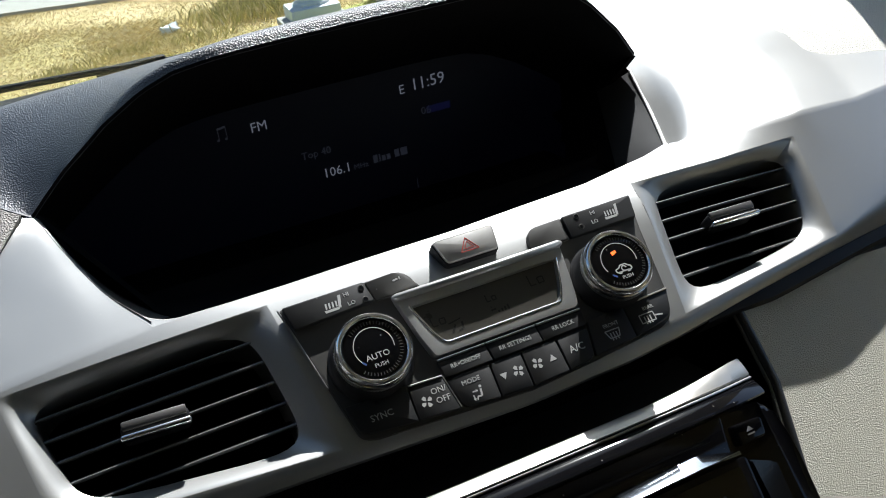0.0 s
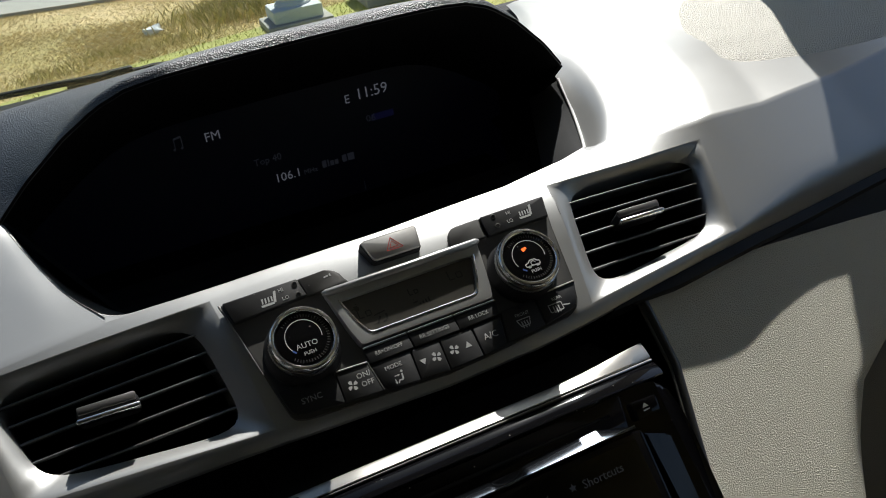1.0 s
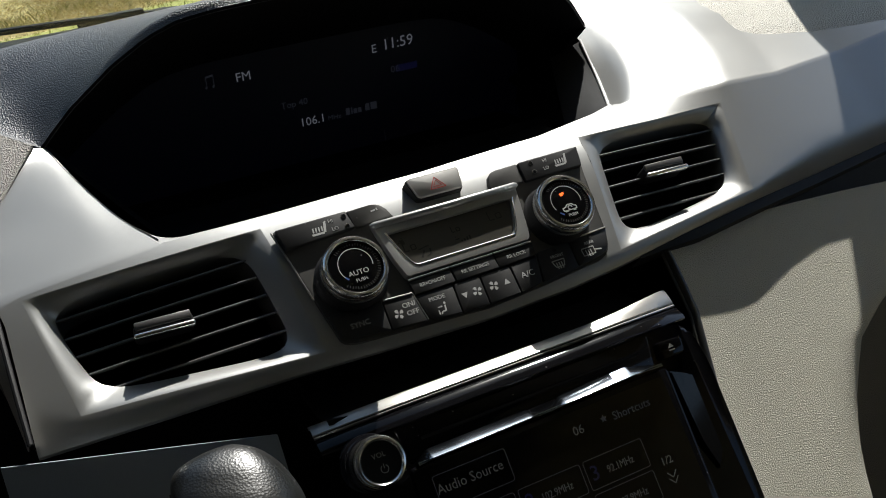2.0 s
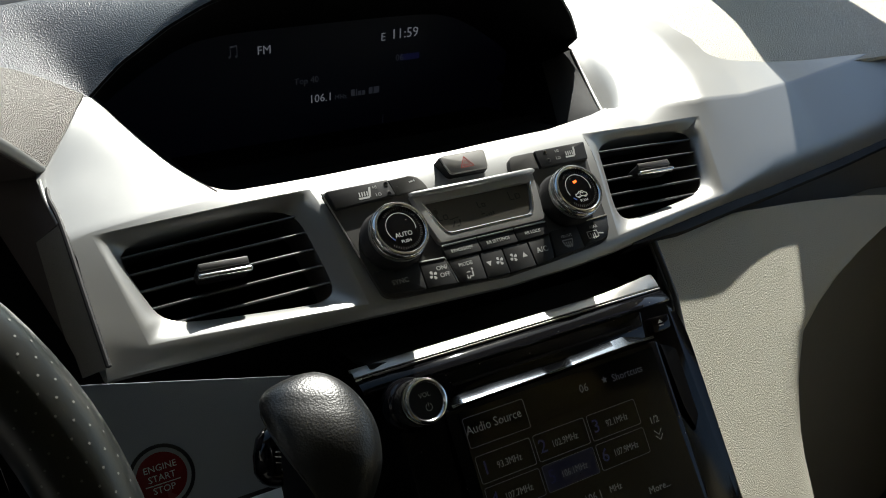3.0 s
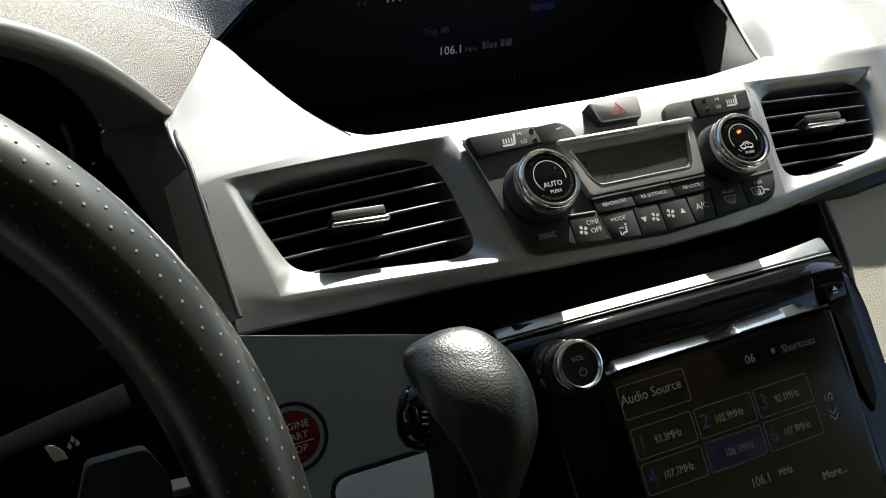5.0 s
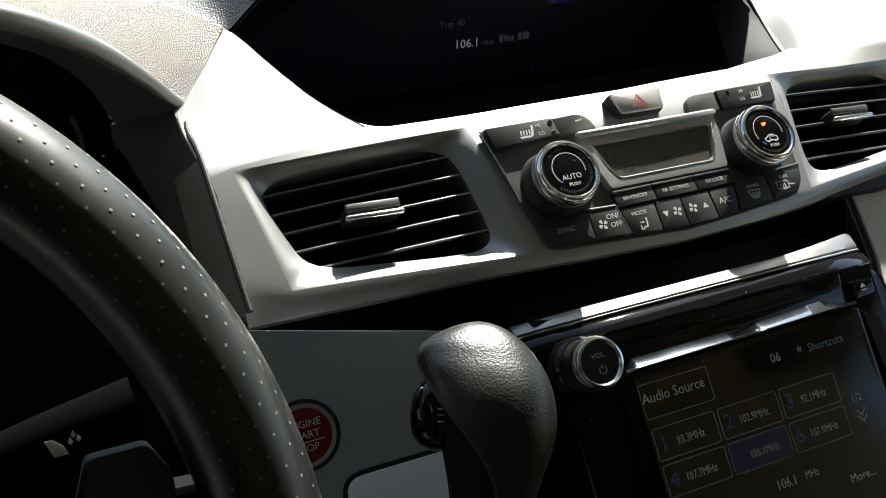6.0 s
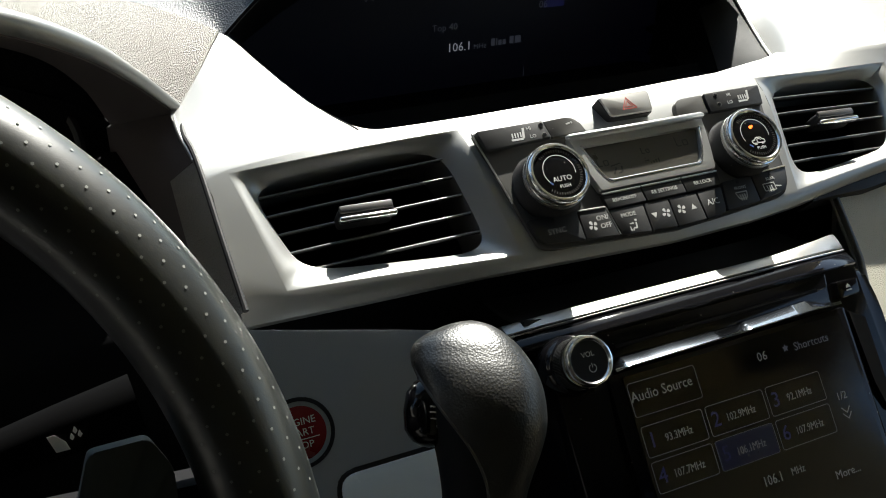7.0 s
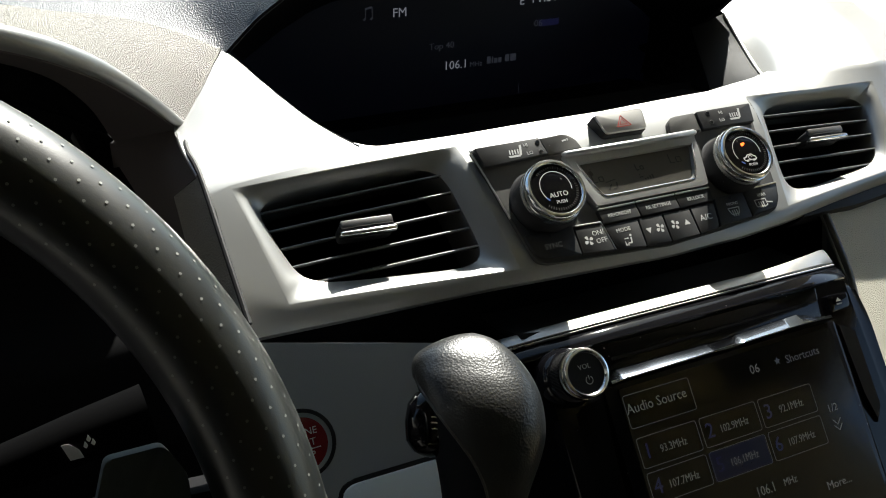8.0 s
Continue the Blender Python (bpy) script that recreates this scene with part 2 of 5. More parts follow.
def flat(name, polys, z, mat, parent, h=0.00012, label=""):
    """Thin raised print made of outlines."""
    bm = bmesh.new()
    for poly in polys:
        lo = [bm.verts.new((*p, z)) for p in poly]
        hi = [bm.verts.new((*p, z + h)) for p in poly]
        bm.faces.new(hi)
        for i in range(len(poly)):
            j = (i + 1) % len(poly)
            bm.faces.new((lo[i], lo[j], hi[j], hi[i]))
    return part(name, bm, mat, parent, label, smooth=False)


def interp(table, x):
    xs, ys = zip(*table)
    return float(np.interp(x, xs, ys))


def spline(points, n):
    """A smooth line through the points."""
    P = [Vector(p) for p in points]
    P = [P[0] * 2 - P[1], *P, P[-1] * 2 - P[-2]]
    out = []
    for k in range(n):
        s = k / (n - 1) * (len(P) - 3)
        i = min(int(s), len(P) - 4)
        t = s - i
        a, b, c, d = P[i:i + 4]
        out.append(0.5 * ((2 * b) + (c - a) * t + (2 * a - 5 * b + 4 * c - d) * t * t + (3 * b - a - 3 * c + d) * t ** 3))
    return out


def along(points, s):
    """The place at s, 0 to 1, on the smooth line through the points."""
    P = [Vector(p) for p in points]
    P = [P[0] * 2 - P[1], *P, P[-1] * 2 - P[-2]]
    u = s * (len(P) - 3)
    i = min(int(u), len(P) - 4)
    t = u - i
    a, b, c, d = P[i:i + 4]
    return 0.5 * ((2 * b) + (c - a) * t + (2 * a - 5 * b + 4 * c - d) * t * t + (3 * b - a - 3 * c + d) * t ** 3)


# ---- the dash: its own frame, x across, y up the face, z out of the face ----
ORIGIN, UP, OUT = Vector((0, -0.0177, -0.014)), Vector((0, 0.767, 0.642)).normalized(), Vector((0, -0.642, 0.767)).normalized()
DASH = Matrix(((1, 0, 0, 0), (0, UP.y, OUT.y, ORIGIN.y), (0, UP.z, OUT.z, ORIGIN.z), (0, 0, 0, 1)))
UNDASH = DASH.inverted()


def squared(x):
    """x squared, going on straight past the vents."""
    return x * x if abs(x) < 0.42 else 0.1764 + 0.6 * (abs(x) - 0.42)


def bow(x, v=0.0):
    """How far the face falls back from its own plane: bowed across, and rolled over towards the lip."""
    return -0.27 * squared(x) - 6.0 * max(0.0, v - 0.055) ** 2


def face_z(x, v):
    """The face, which stays flatter on the passenger side of the vents."""
    return -0.27 * squared(x) + (bow(x, v) + 0.27 * squared(x)) * interp([(-0.268, 0.15), (-0.17, 0.6), (-0.1, 1), (0.19, 1), (0.27, 0)], x) \
        - 1.8 * max(0.0, 0.055 - v) ** 2 * interp([(0.22, 0), (0.25, 0.15), (0.29, 0.6), (0.33, 0.9), (0.38, 1)], x)


BOTTOM = [(-0.27, -0.002), (-0.2, -0.006), (-0.128, -0.009), (-0.069, -0.0125), (0, -0.0155), (0.06, -0.0140), (0.1, -0.0105), (0.125, -0.0070),
          (0.15, -0.0035), (0.20, 0.0030), (0.23, 0.0068), (0.265, 0.0115), (0.30, 0.0155), (0.37, 0.0245), (0.455, 0.0355), (0.9, 0.10)]
LIP = [(-0.27, 0.089), (-0.171, 0.097), (-0.13, 0.0955), (0, 0.094), (0.095, 0.099), (0.15, 0.109), (0.175, 0.117), (0.20, 0.1125), (0.23, 0.1075), (0.26, 0.1045), (0.33, 0.1060), (0.43, 0.12), (0.9, 0.20)]
dash = thing("dashboard", "silver-grey car dashboard with grained pads, half in hard sunlight", "dashboard", DASH)

VENT_L = dict(outer=[(-0.2415, 0.0105), (-0.105, -0.003), (-0.1135, 0.0865), (-0.2545, 0.0875)], inner=[(-0.2285, 0.0215), (-0.1175, 0.0060), (-0.1275, 0.0805), (-0.2445, 0.0805)])
VENT_R = dict(outer=[(0.105, -0.001), (0.2370, 0.0142), (0.2545, 0.0890), (0.1215, 0.0895)], inner=[(0.1190, 0.0095), (0.2245, 0.0225), (0.2435, 0.0815), (0.1340, 0.0830)])


def under_roll(x):
    """How far the lower edge of the fascia rolls under."""
    return 0.004 + 0.007 * min(1.0, max(0.0, (x - 0.16) / 0.16))


def fascia():
    cols = [[(-0.268, 0.001), (-0.267, 0.03), (-0.266, 0.075), (-0.268, 0.089)]]
    for v in (VENT_L, VENT_R):
        o = v["outer"]
        for lo, hi in ((o[0], o[3]), (o[1], o[2])):
            cols.append([(lo[0], interp(BOTTOM, lo[0])), lo, hi, (hi[0], interp(LIP, hi[0]))])
    for x in (0.33, 0.43, 0.9):
        a, b = interp(BOTTOM, x), interp(LIP, x)
        cols.append([(x, a), (x, a + (b - a) * 0.25), (x, a + (b - a) * 0.85), (x, b)])
    holes = {(1, 1), (3, 1)}
    verts, faces = [], []

    def place(x, v, extra=0.0):
        return Vector((x, v, face_z(x, v) + extra))

    for c in range(len(cols) - 1):
        nu = 24 if c in (1, 2, 3) else 12
        for r in range(3):
            if (c, r) in holes:
                continue
            p00, p10, p01, p11 = cols[c][r], cols[c + 1][r], cols[c][r + 1], cols[c + 1][r + 1]
            nv = 6 if r == 1 else 4
            base = len(verts)
            for i in range(nu + 1):
                s = i / nu
                for j in range(nv + 1):
                    t = j / nv
                    a = Vector(p00).lerp(Vector(p10), s)
                    b = Vector(p01).lerp(Vector(p11), s)
                    if r == 0:
                        a.y = interp(BOTTOM, a.x)
                    if r == 2:
                        b.y = interp(LIP, b.x)
                    q = a.lerp(b, t)
                    drop = 0.0
                    if r == 0:
                        drop = -under_roll(q.x) * (1 - t) ** 2.2
                    verts.append(place(q.x, q.y, drop))
            for i in range(nu):
                for j in range(nv):
                    k = base + i * (nv + 1) + j
                    faces.append((k, k + nv + 1, k + nv + 2, k + 1))
    # lower return, and the lip that rolls into the display recess
    for side, xs in (("low", np.linspace(-0.268, 0.9, 90)), ("high", np.linspace(-0.171, 0.176, 40))):
        base = len(verts)
        for x in xs:
            v = interp(BOTTOM if side == "low" else LIP, x)
            z = face_z(x, v)
            u = under_roll(x)
            row = ((v, -u), (v - 0.0005, -u - 0.004), (v + 0.004, -u - 0.016), (v + 0.02, -u - 0.031)) if side == "low" else ((v, 0), (v + 0.0015, -0.002), (v + 0.002, -0.006), (v - 0.004, -0.03))
            verts += [Vector((x, vv, z + d)) for vv, d in row]
        for i in range(len(xs) - 1):
            for j in range(3):
                k = base + i * 4 + j
                faces.append((k, k + 4, k + 5, k + 1))

    def add(grid):
        base, m = len(verts), len(grid[0])
        for row in grid:
            verts.extend(UNDASH @ Vector(q) for q in row)
        for i in range(len(grid) - 1):
            for j in range(m - 1):
                k = base + i * m + j
                faces.append((k, k + m, k + m + 1, k + 1))

    def tops(c, nu):
        a, b = cols[c][3], cols[c + 1][3]
        return [a[0] + (b[0] - a[0]) * i / nu for i in range(nu + 1)]

    # flank beside the display hood, then the shelf to the passenger side, both joined to the lip
    add([flank_row(x) for x in tops(0, 12) + tops(1, 24)[1:] if x < CORNER + 0.001])
    shelf = [shelf_row(x) for x in tops(3, 24) + tops(4, 12)[1:] + tops(5, 12)[1:] + tops(6, 12)[1:] if x > 0.1755]
    add([shelf_row(0.1745)] + shelf)
    # rounded corner of the display opening
    path = lip_path()
    poly = [path["a"].lerp(path["c"], k / 8) for k in range(8)] + [path["c"].lerp(path["b"], k / 8) for k in range(9)]
    add([[p.lerp(q, t) for t in (0, 0.5, 1)] for p, q in zip(poly, path["curve"])])
    ob = link_mesh("fascia", verts, faces, SILVER, dash, "satin silver plastic fascia with dust specks")
    ob.data.set_sharp_from_angle(angle=radians(75))
    # dark rim under the silver edge on the passenger side
    rows = []
    for x in np.linspace(0.12, 0.9, 60):
        v, u = interp(BOTTOM, x), under_roll(x)
        z, w = face_z(x, v) - u, 0.0085 * min(1.0, (x - 0.115) / 0.06)
        rows.append([(x, v + 0.002, z - 0.0025), (x, v - 0.4 * w, z - 0.0022), (x, v - 0.85 * w, z - 0.0026), (x, v - w, z - 0.0040), (x, v - 0.7 * w, z - 0.02)])
    shell("lower_rim", rows, BLACK, dash, "black rim under the silver edge", 0.001)
    part("rolled_lip", tube([UNDASH @ (q + Vector((0, 0.0010, -0.0019))) for q in path["whole"]], 0.0020, 10), SILVER, dash, "rolled silver edge of the display opening", angle=80)


CORNER = -0.1723
FLANK_L = [(CORNER, 0.0690, 0.0385), (-0.1905, 0.108, 0.0450), (-0.2045, 0.155, 0.0547), (-0.2165, 0.204, 0.0645)]
FLANK_R = [(0.1800, 0.1000, 0.0275), (0.1960, 0.1300, 0.0280), (0.2125, 0.1680, 0.0355), (0.2260, 0.2090, 0.0500)]
CREASE = [(0.2200, 0.1345, 0.0445), (0.2420, 0.185, 0.0540), (0.2490, 0.2150, 0.0590)]


def lip(x):
    return DASH @ Vector((x, interp(LIP, x), face_z(x, interp(LIP, x))))


def flank_row(x):
    """One line over the flank, from the lip back to the cowl."""
    s = (x + 0.268) / (CORNER + 0.268)
    mid = [(-0.2695, 0.105, 0.0385), (-0.245, 0.106, 0.0415), (-0.22, 0.1065, 0.0440), (-0.205, 0.107, 0.0452), (-0.1905, 0.108, 0.0450)]
    mid2 = [(-0.2690, 0.137, 0.0450), (-0.25, 0.144, 0.0500), (-0.23, 0.149, 0.0535), (-0.215, 0.153, 0.0550), (-0.2045, 0.155, 0.0547)]
    back = [(-0.2270, 0.199, 0.0685), (-0.225, 0.200, 0.0680), (-0.222, 0.202, 0.0668), (-0.219, 0.203, 0.0655), (-0.2165, 0.204, 0.0645)]
    return spline([lip(x), along(mid, s), along(mid2, s), along(back, s)], 20)


def lip_path():
    """The edge of the display opening: down the flank, round the corner and along the lip."""
    c = lip(CORNER)
    line = [c, *[Vector(p) for p in FLANK_L[1:]]]
    down = spline(line, 40)
    a, b = along(line, 0.17), lip(-0.155)
    curve = [a * (1 - t) ** 2 + c * 2 * t * (1 - t) + b * t * t for t in np.linspace(0, 1, 17)]
    whole = [q for q in down[::-1] if (q - c).length > (a - c).length + 0.001] + curve + [lip(x) for x in np.linspace(-0.147, 0.1745, 50)]
    return dict(a=a, b=b, c=c, curve=curve, whole=whole)


def plain_line(x):
    s = (x - 0.19) / 0.71
    a = lip(x)
    b = Vector((x + 0.19 * (1 - s), 0.56, 0.034 - 0.010 * s))
    mid = a.lerp(b, 0.5) + Vector((0, 0, 0.012))
    return spline([a, a.lerp(mid, 0.15), mid, b], 30)


def shelf_row(x):
    """One line over the passenger shelf from the lip to the windscreen, dipping to the cheek beside the display."""
    row = plain_line(x)
    back = [(0.268, 0.32, 0.0590), (0.330, 0.44, 0.047), (0.38, 0.56, 0.034)]
    low = spline([lip(0.1745), *FLANK_R, *[Vector(q) - Vector((0.012, 0, 0.002)) for q in back]], 120)
    high = spline([lip(0.19), *CREASE, *back], 120)

    def at(line, y):
        ys = [e.y for e in line]
        return Vector((np.interp(y, ys, [e.x for e in line]), y, np.interp(y, ys, [e.z for e in line])))

    if x < 0.19:
        u = (x - 0.1745) / 0.0155
        return [row[0]] + [at(low, q.y).lerp(at(high, q.y), u) for q in row[1:]]
    u = min(1.0, (x - 0.19) / 0.34)
    w = 1 - u * u * (3 - 2 * u)
    return [row[0]] + [p + (at(high, q.y) - q) * w for p, q in zip(row[1:], plain_line(0.19)[1:])]


fascia()


def bezel(v, parent):
    """The sloping silver reveal round a vent."""
    def dense(points, soften):
        q = [Vector(points[k]).lerp(Vector(points[(k + 1) % 4]), m / 14) for k in range(4) for m in range(14)]
        for _ in range(soften):
            q = [(q[k - 1] + q[k] * 2 + q[(k + 1) % len(q)]) / 4 for k in range(len(q))]
        return [tuple(w) for w in q]

    o, i = dense(v["outer"], 0), dense(v["inner"], 9)
    outer_side = 0 if v is VENT_L else 1
    power = [2.0 if k // 14 == (3 if outer_side == 0 else 1) else 1.45 for k in range(56)]
    rings = [[(*Vector(a).lerp(Vector(b), t), -0.0095 * t ** p) for a, b, p in zip(o, i, power)] for t in (0, 0.1, 0.25, 0.45, 0.65, 0.85, 1)]
    rings.append([(x, y, -0.05) for x, y in i])
    verts, faces, n = [], [], len(o)
    for ring in rings:
        verts += [Vector((x, y, face_z(x, y) + d)) for x, y, d in ring]
    for r in range(len(rings) - 1):
        for k in range(n):
            a, b = r * n + k, r * n + (k + 1) % n
            faces.append((a, b, b + n, a + n))
    return link_mesh("bezel", verts, faces, SILVER, parent, "silver sloping reveal")


def vent(v, side):
    root = thing("air_vent", "rectangular dashboard air vent with black louvres and chrome tab", "air vent", DASH, "centre air vents")
    bezel(v, root)
    i = [Vector(p) for p in v["inner"]]
    mid = sum((p.x for p in i)) / 4
    # black back
    back = [Vector((p.x, p.y, bow(p.x) - 0.045)) for p in i]
    bm = bmesh.new()
    bm.faces.new([bm.verts.new(p) for p in back])
    bmesh.ops.solidify(bm, geom=bm.faces[:], thickness=0.002)
    part("back_plate", bm, CAVITY, root)
    for k in range(5):
        # front edges of the louvres, level across the opening
        ya, yb = (0.0724 - 0.01233 * k, 0.0717 - 0.01263 * k) if side < 0 else (0.0735 - 0.01250 * k, 0.0725 - 0.01230 * k)

        def wall(p, q, y):
            return p.x + (q.x - p.x) * (y - p.y) / (q.y - p.y)

        xa, xb = wall(i[0], i[3], ya) + 0.0005, wall(i[1], i[2], yb) - 0.0005
        rows = []
        for s in np.linspace(0, 1, 9):
            x, y = xa + (xb - xa) * float(s), ya + (yb - ya) * float(s)
            z = bow(x) - 0.0105
            rows.append([(x, y - 0.0014, z - 0.0012), (x, y - 0.0005, z), (x, y + 0.0005, z - 0.0004), (x, y + 0.0085, z - 0.022)])
        slat = shell("louvre", rows, LOUVRE, root, "thin black louvre", thick=0.0012)
        # paler bead draws the highlight along the louvre's front edge
        part("louvre_edge", tube([(r[1][0], r[1][1], r[1][2] + 0.0002) for r in rows], 0.0006, 8), EDGE, slat, "satin edge, its sun highlight put into the colour")
    # chrome thumb tab
    cx, cy = (-0.1855, 0.0455) if side < 0 else (0.1720, 0.0480)
    slope = -0.045
    m = Matrix.Translation((cx, cy, bow(cx) - 0.0045)) @ Matrix.Rotation(slope, 4, "Z")
    for nm, bmx, mt in (("tab", box(0.034, 0.0085, 0.016, 0.003, (0, 0, -0.003), 3), BLACK), ("tab_trim", box(0.0350, 0.0032, 0.006, 0.0014, (0, -0.0038, 0.004), 3), CHROME), ("tab_face", box(0.032, 0.005, 0.003, 0.001, (0, 0.0022, 0.0045), 2), LINING)):
        bmesh.ops.transform(bmx, matrix=m, verts=bmx.verts)
        part(nm, bmx, mt, root, {"tab_trim": "chrome edge", "tab_face": "dark satin face"}.get(nm, ""))
    return root


vent(VENT_L, -1)
vent(VENT_R, 1)


# ---- hood over the upper display ----
def brim(s):
    """The hood's front edge, s from -1 to 1 across."""
    x = 0.222 * math.sin(s * math.pi / 2)
    h = interp([(0, 0.095), (0.3, 0.0945), (0.45, 0.0935), (0.55, 0.0905), (0.64, 0.082), (0.75, 0.063), (0.887, 0.032), (1, 0)], abs(x / 0.222))
    b = interp([(-1, 0), (-0.9, 1), (-0.72, 1), (-0.4, 0)], x / 0.222)
    return Vector((x + 0.005, 0.205 - 0.469 * h + 0.0149 * b, 0.064 + 0.883 * h - 0.0044 * b))


COWL_BACK = [(-0.75, 0.260, 0.058), (-0.60, 0.260, 0.090), (-0.49, 0.260, 0.100), (-0.40, 0.260, 0.096), (-0.312, 0.256, 0.0875), (-0.262, 0.240, 0.081)]
COWL_CREST = [(-0.78, 0.365, 0.052), (-0.63, 0.365, 0.078), (-0.50, 0.365, 0.090), (-0.41, 0.362, 0.094), (-0.335, 0.36, 0.0955), (-0.285, 0.36, 0.0955)]


def hood():
    """Display hood and top pad in one skin: its front edge runs along the cowl and then round the brim."""
    ss = np.linspace(-1, 1, 71)
    rows, inner = [], []
    for f, c in zip(spline(COWL_BACK + [tuple(brim(-1))], 31)[:-1], spline(COWL_CREST + [(-0.2485, 0.36, 0.095)], 31)[:-1]):
        far = Vector((c.x * 1.2 - 0.005, 0.475, 0.032))
        rows.append(spline([f, f.lerp(c, 0.07), f.lerp(c, 0.5) + Vector((0, 0, 0.002)), c, far], 26))
    for s in ss:
        p = brim(s)
        zc = interp([(-1, 0.0955), (-0.7, 0.101), (0, 0.104), (0.6, 0.099), (0.8, 0.082), (0.9, 0.066), (1, 0.052)], s)
        crest = Vector((p.x * 1.15, 0.36, zc))
        far = Vector((p.x * 1.20 - 0.005, 0.475, 0.032))
        w = interp([(-1, 0), (-0.8, 0.1), (-0.45, 1), (0.75, 1), (1, 0.4)], s)
        lip = (p + Vector((p.x * 0.008, 0.014, 0.0045))).lerp(p.lerp(crest, 0.08), 1 - w)
        p = p - Vector((0, 0.004, 0.0018)) * w
        rows.append(spline([p, lip, p.lerp(crest, 0.45) + Vector((0, 0, 0.007)), crest, far], 26))
        inner.append([UNDASH @ q for q in (p, p + Vector((0, 0.004, -0.002)), Vector((p.x * 0.96, 0.284, 0.02 + (p.z - 0.064) * 0.70)))])
    P = np.array([[tuple(q) for q in r] for r in rows])
    for _ in range(40):
        soft = P.copy()
        soft[1:-1, 1:-1] = 0.5 * P[1:-1, 1:-1] + 0.25 * (P[:-2, 1:-1] + P[2:, 1:-1])
        w = np.clip((np.arange(26) - 4) / 6, 0, 1)[None, :, None]
        P = P * (1 - w) + soft * w
    shell("top_pad", [[UNDASH @ Vector(q) for q in r] for r in P], DARKPAD, dash, "dark grained top pad and display hood", 0.0005)
    shell("hood_liner", [r[::-1] for r in inner], CAVITY, dash, "black hood lining", 0.002)


hood()


def grid_between(lines, n, m):
    """A grid of points that passes smoothly through several lines, given in car places."""
    L0 = [spline(l, n) for l in lines]
    return [[UNDASH @ q for q in spline([l[i] for l in L0], m)] for i in range(n)]


def shelf_pads():
    # grained pad let into the shelf
    rows = []
    for k in range(50):
        s = k / 49
        r = np.array([tuple(q) for q in shelf_row(0.305 + 0.585 * s)])
        y0 = 0.134 + 0.012 * (1 - min(1, s * 3)) + 0.03 * (1 - min(1, s * 14)) ** 2
        y1 = min(0.42, 0.185 + 0.9 * max(0, s * 0.7) ** 0.75)
        rows.append([])
        for t in np.linspace(0, 1, 24):
            y = y0 + (y1 - y0) * float(t)
            x, z = float(np.interp(y, r[:, 1], r[:, 0])), float(np.interp(y, r[:, 1], r[:, 2]))
            rows[-1].append(UNDASH @ Vector((x, y, z - 0.0010 + 0.0032 * min(1, 8 * t) * min(1, 8 * (1 - t)) * min(1, 10 * s))))
    shell("passenger_pad", rows, PAD, dash, "light grained pad on the passenger side", 0.004)
    # speaker grille let into the rear corner
    bm = prism(rounded([(-0.045, -0.022), (0.05, -0.022), (0.045, 0.022), (-0.035, 0.022)], 0.008, 4), -0.002, 0.0015, 0.001)
    bmesh.ops.transform(bm, matrix=UNDASH @ Matrix.Translation((0.745, 0.470, 0.0335)), verts=bm.verts)
    grille = part("speaker_grille", bm, KEY, dash, "dark speaker grille")
    bm = bmesh.new()
    for i in range(18):
        for j in range(8):
            bmesh.ops.create_circle(bm, cap_ends=True, segments=6, radius=0.0012, matrix=UNDASH @ Matrix.Translation((0.711 + 0.0042 * i + 0.002 * (j % 2), 0.454 + 0.0046 * j, 0.0352)))
    tagged(part("grille_hole", bm, SATIN, grille, "fine grille mesh", smooth=False), kind="stuff")


shelf_pads()


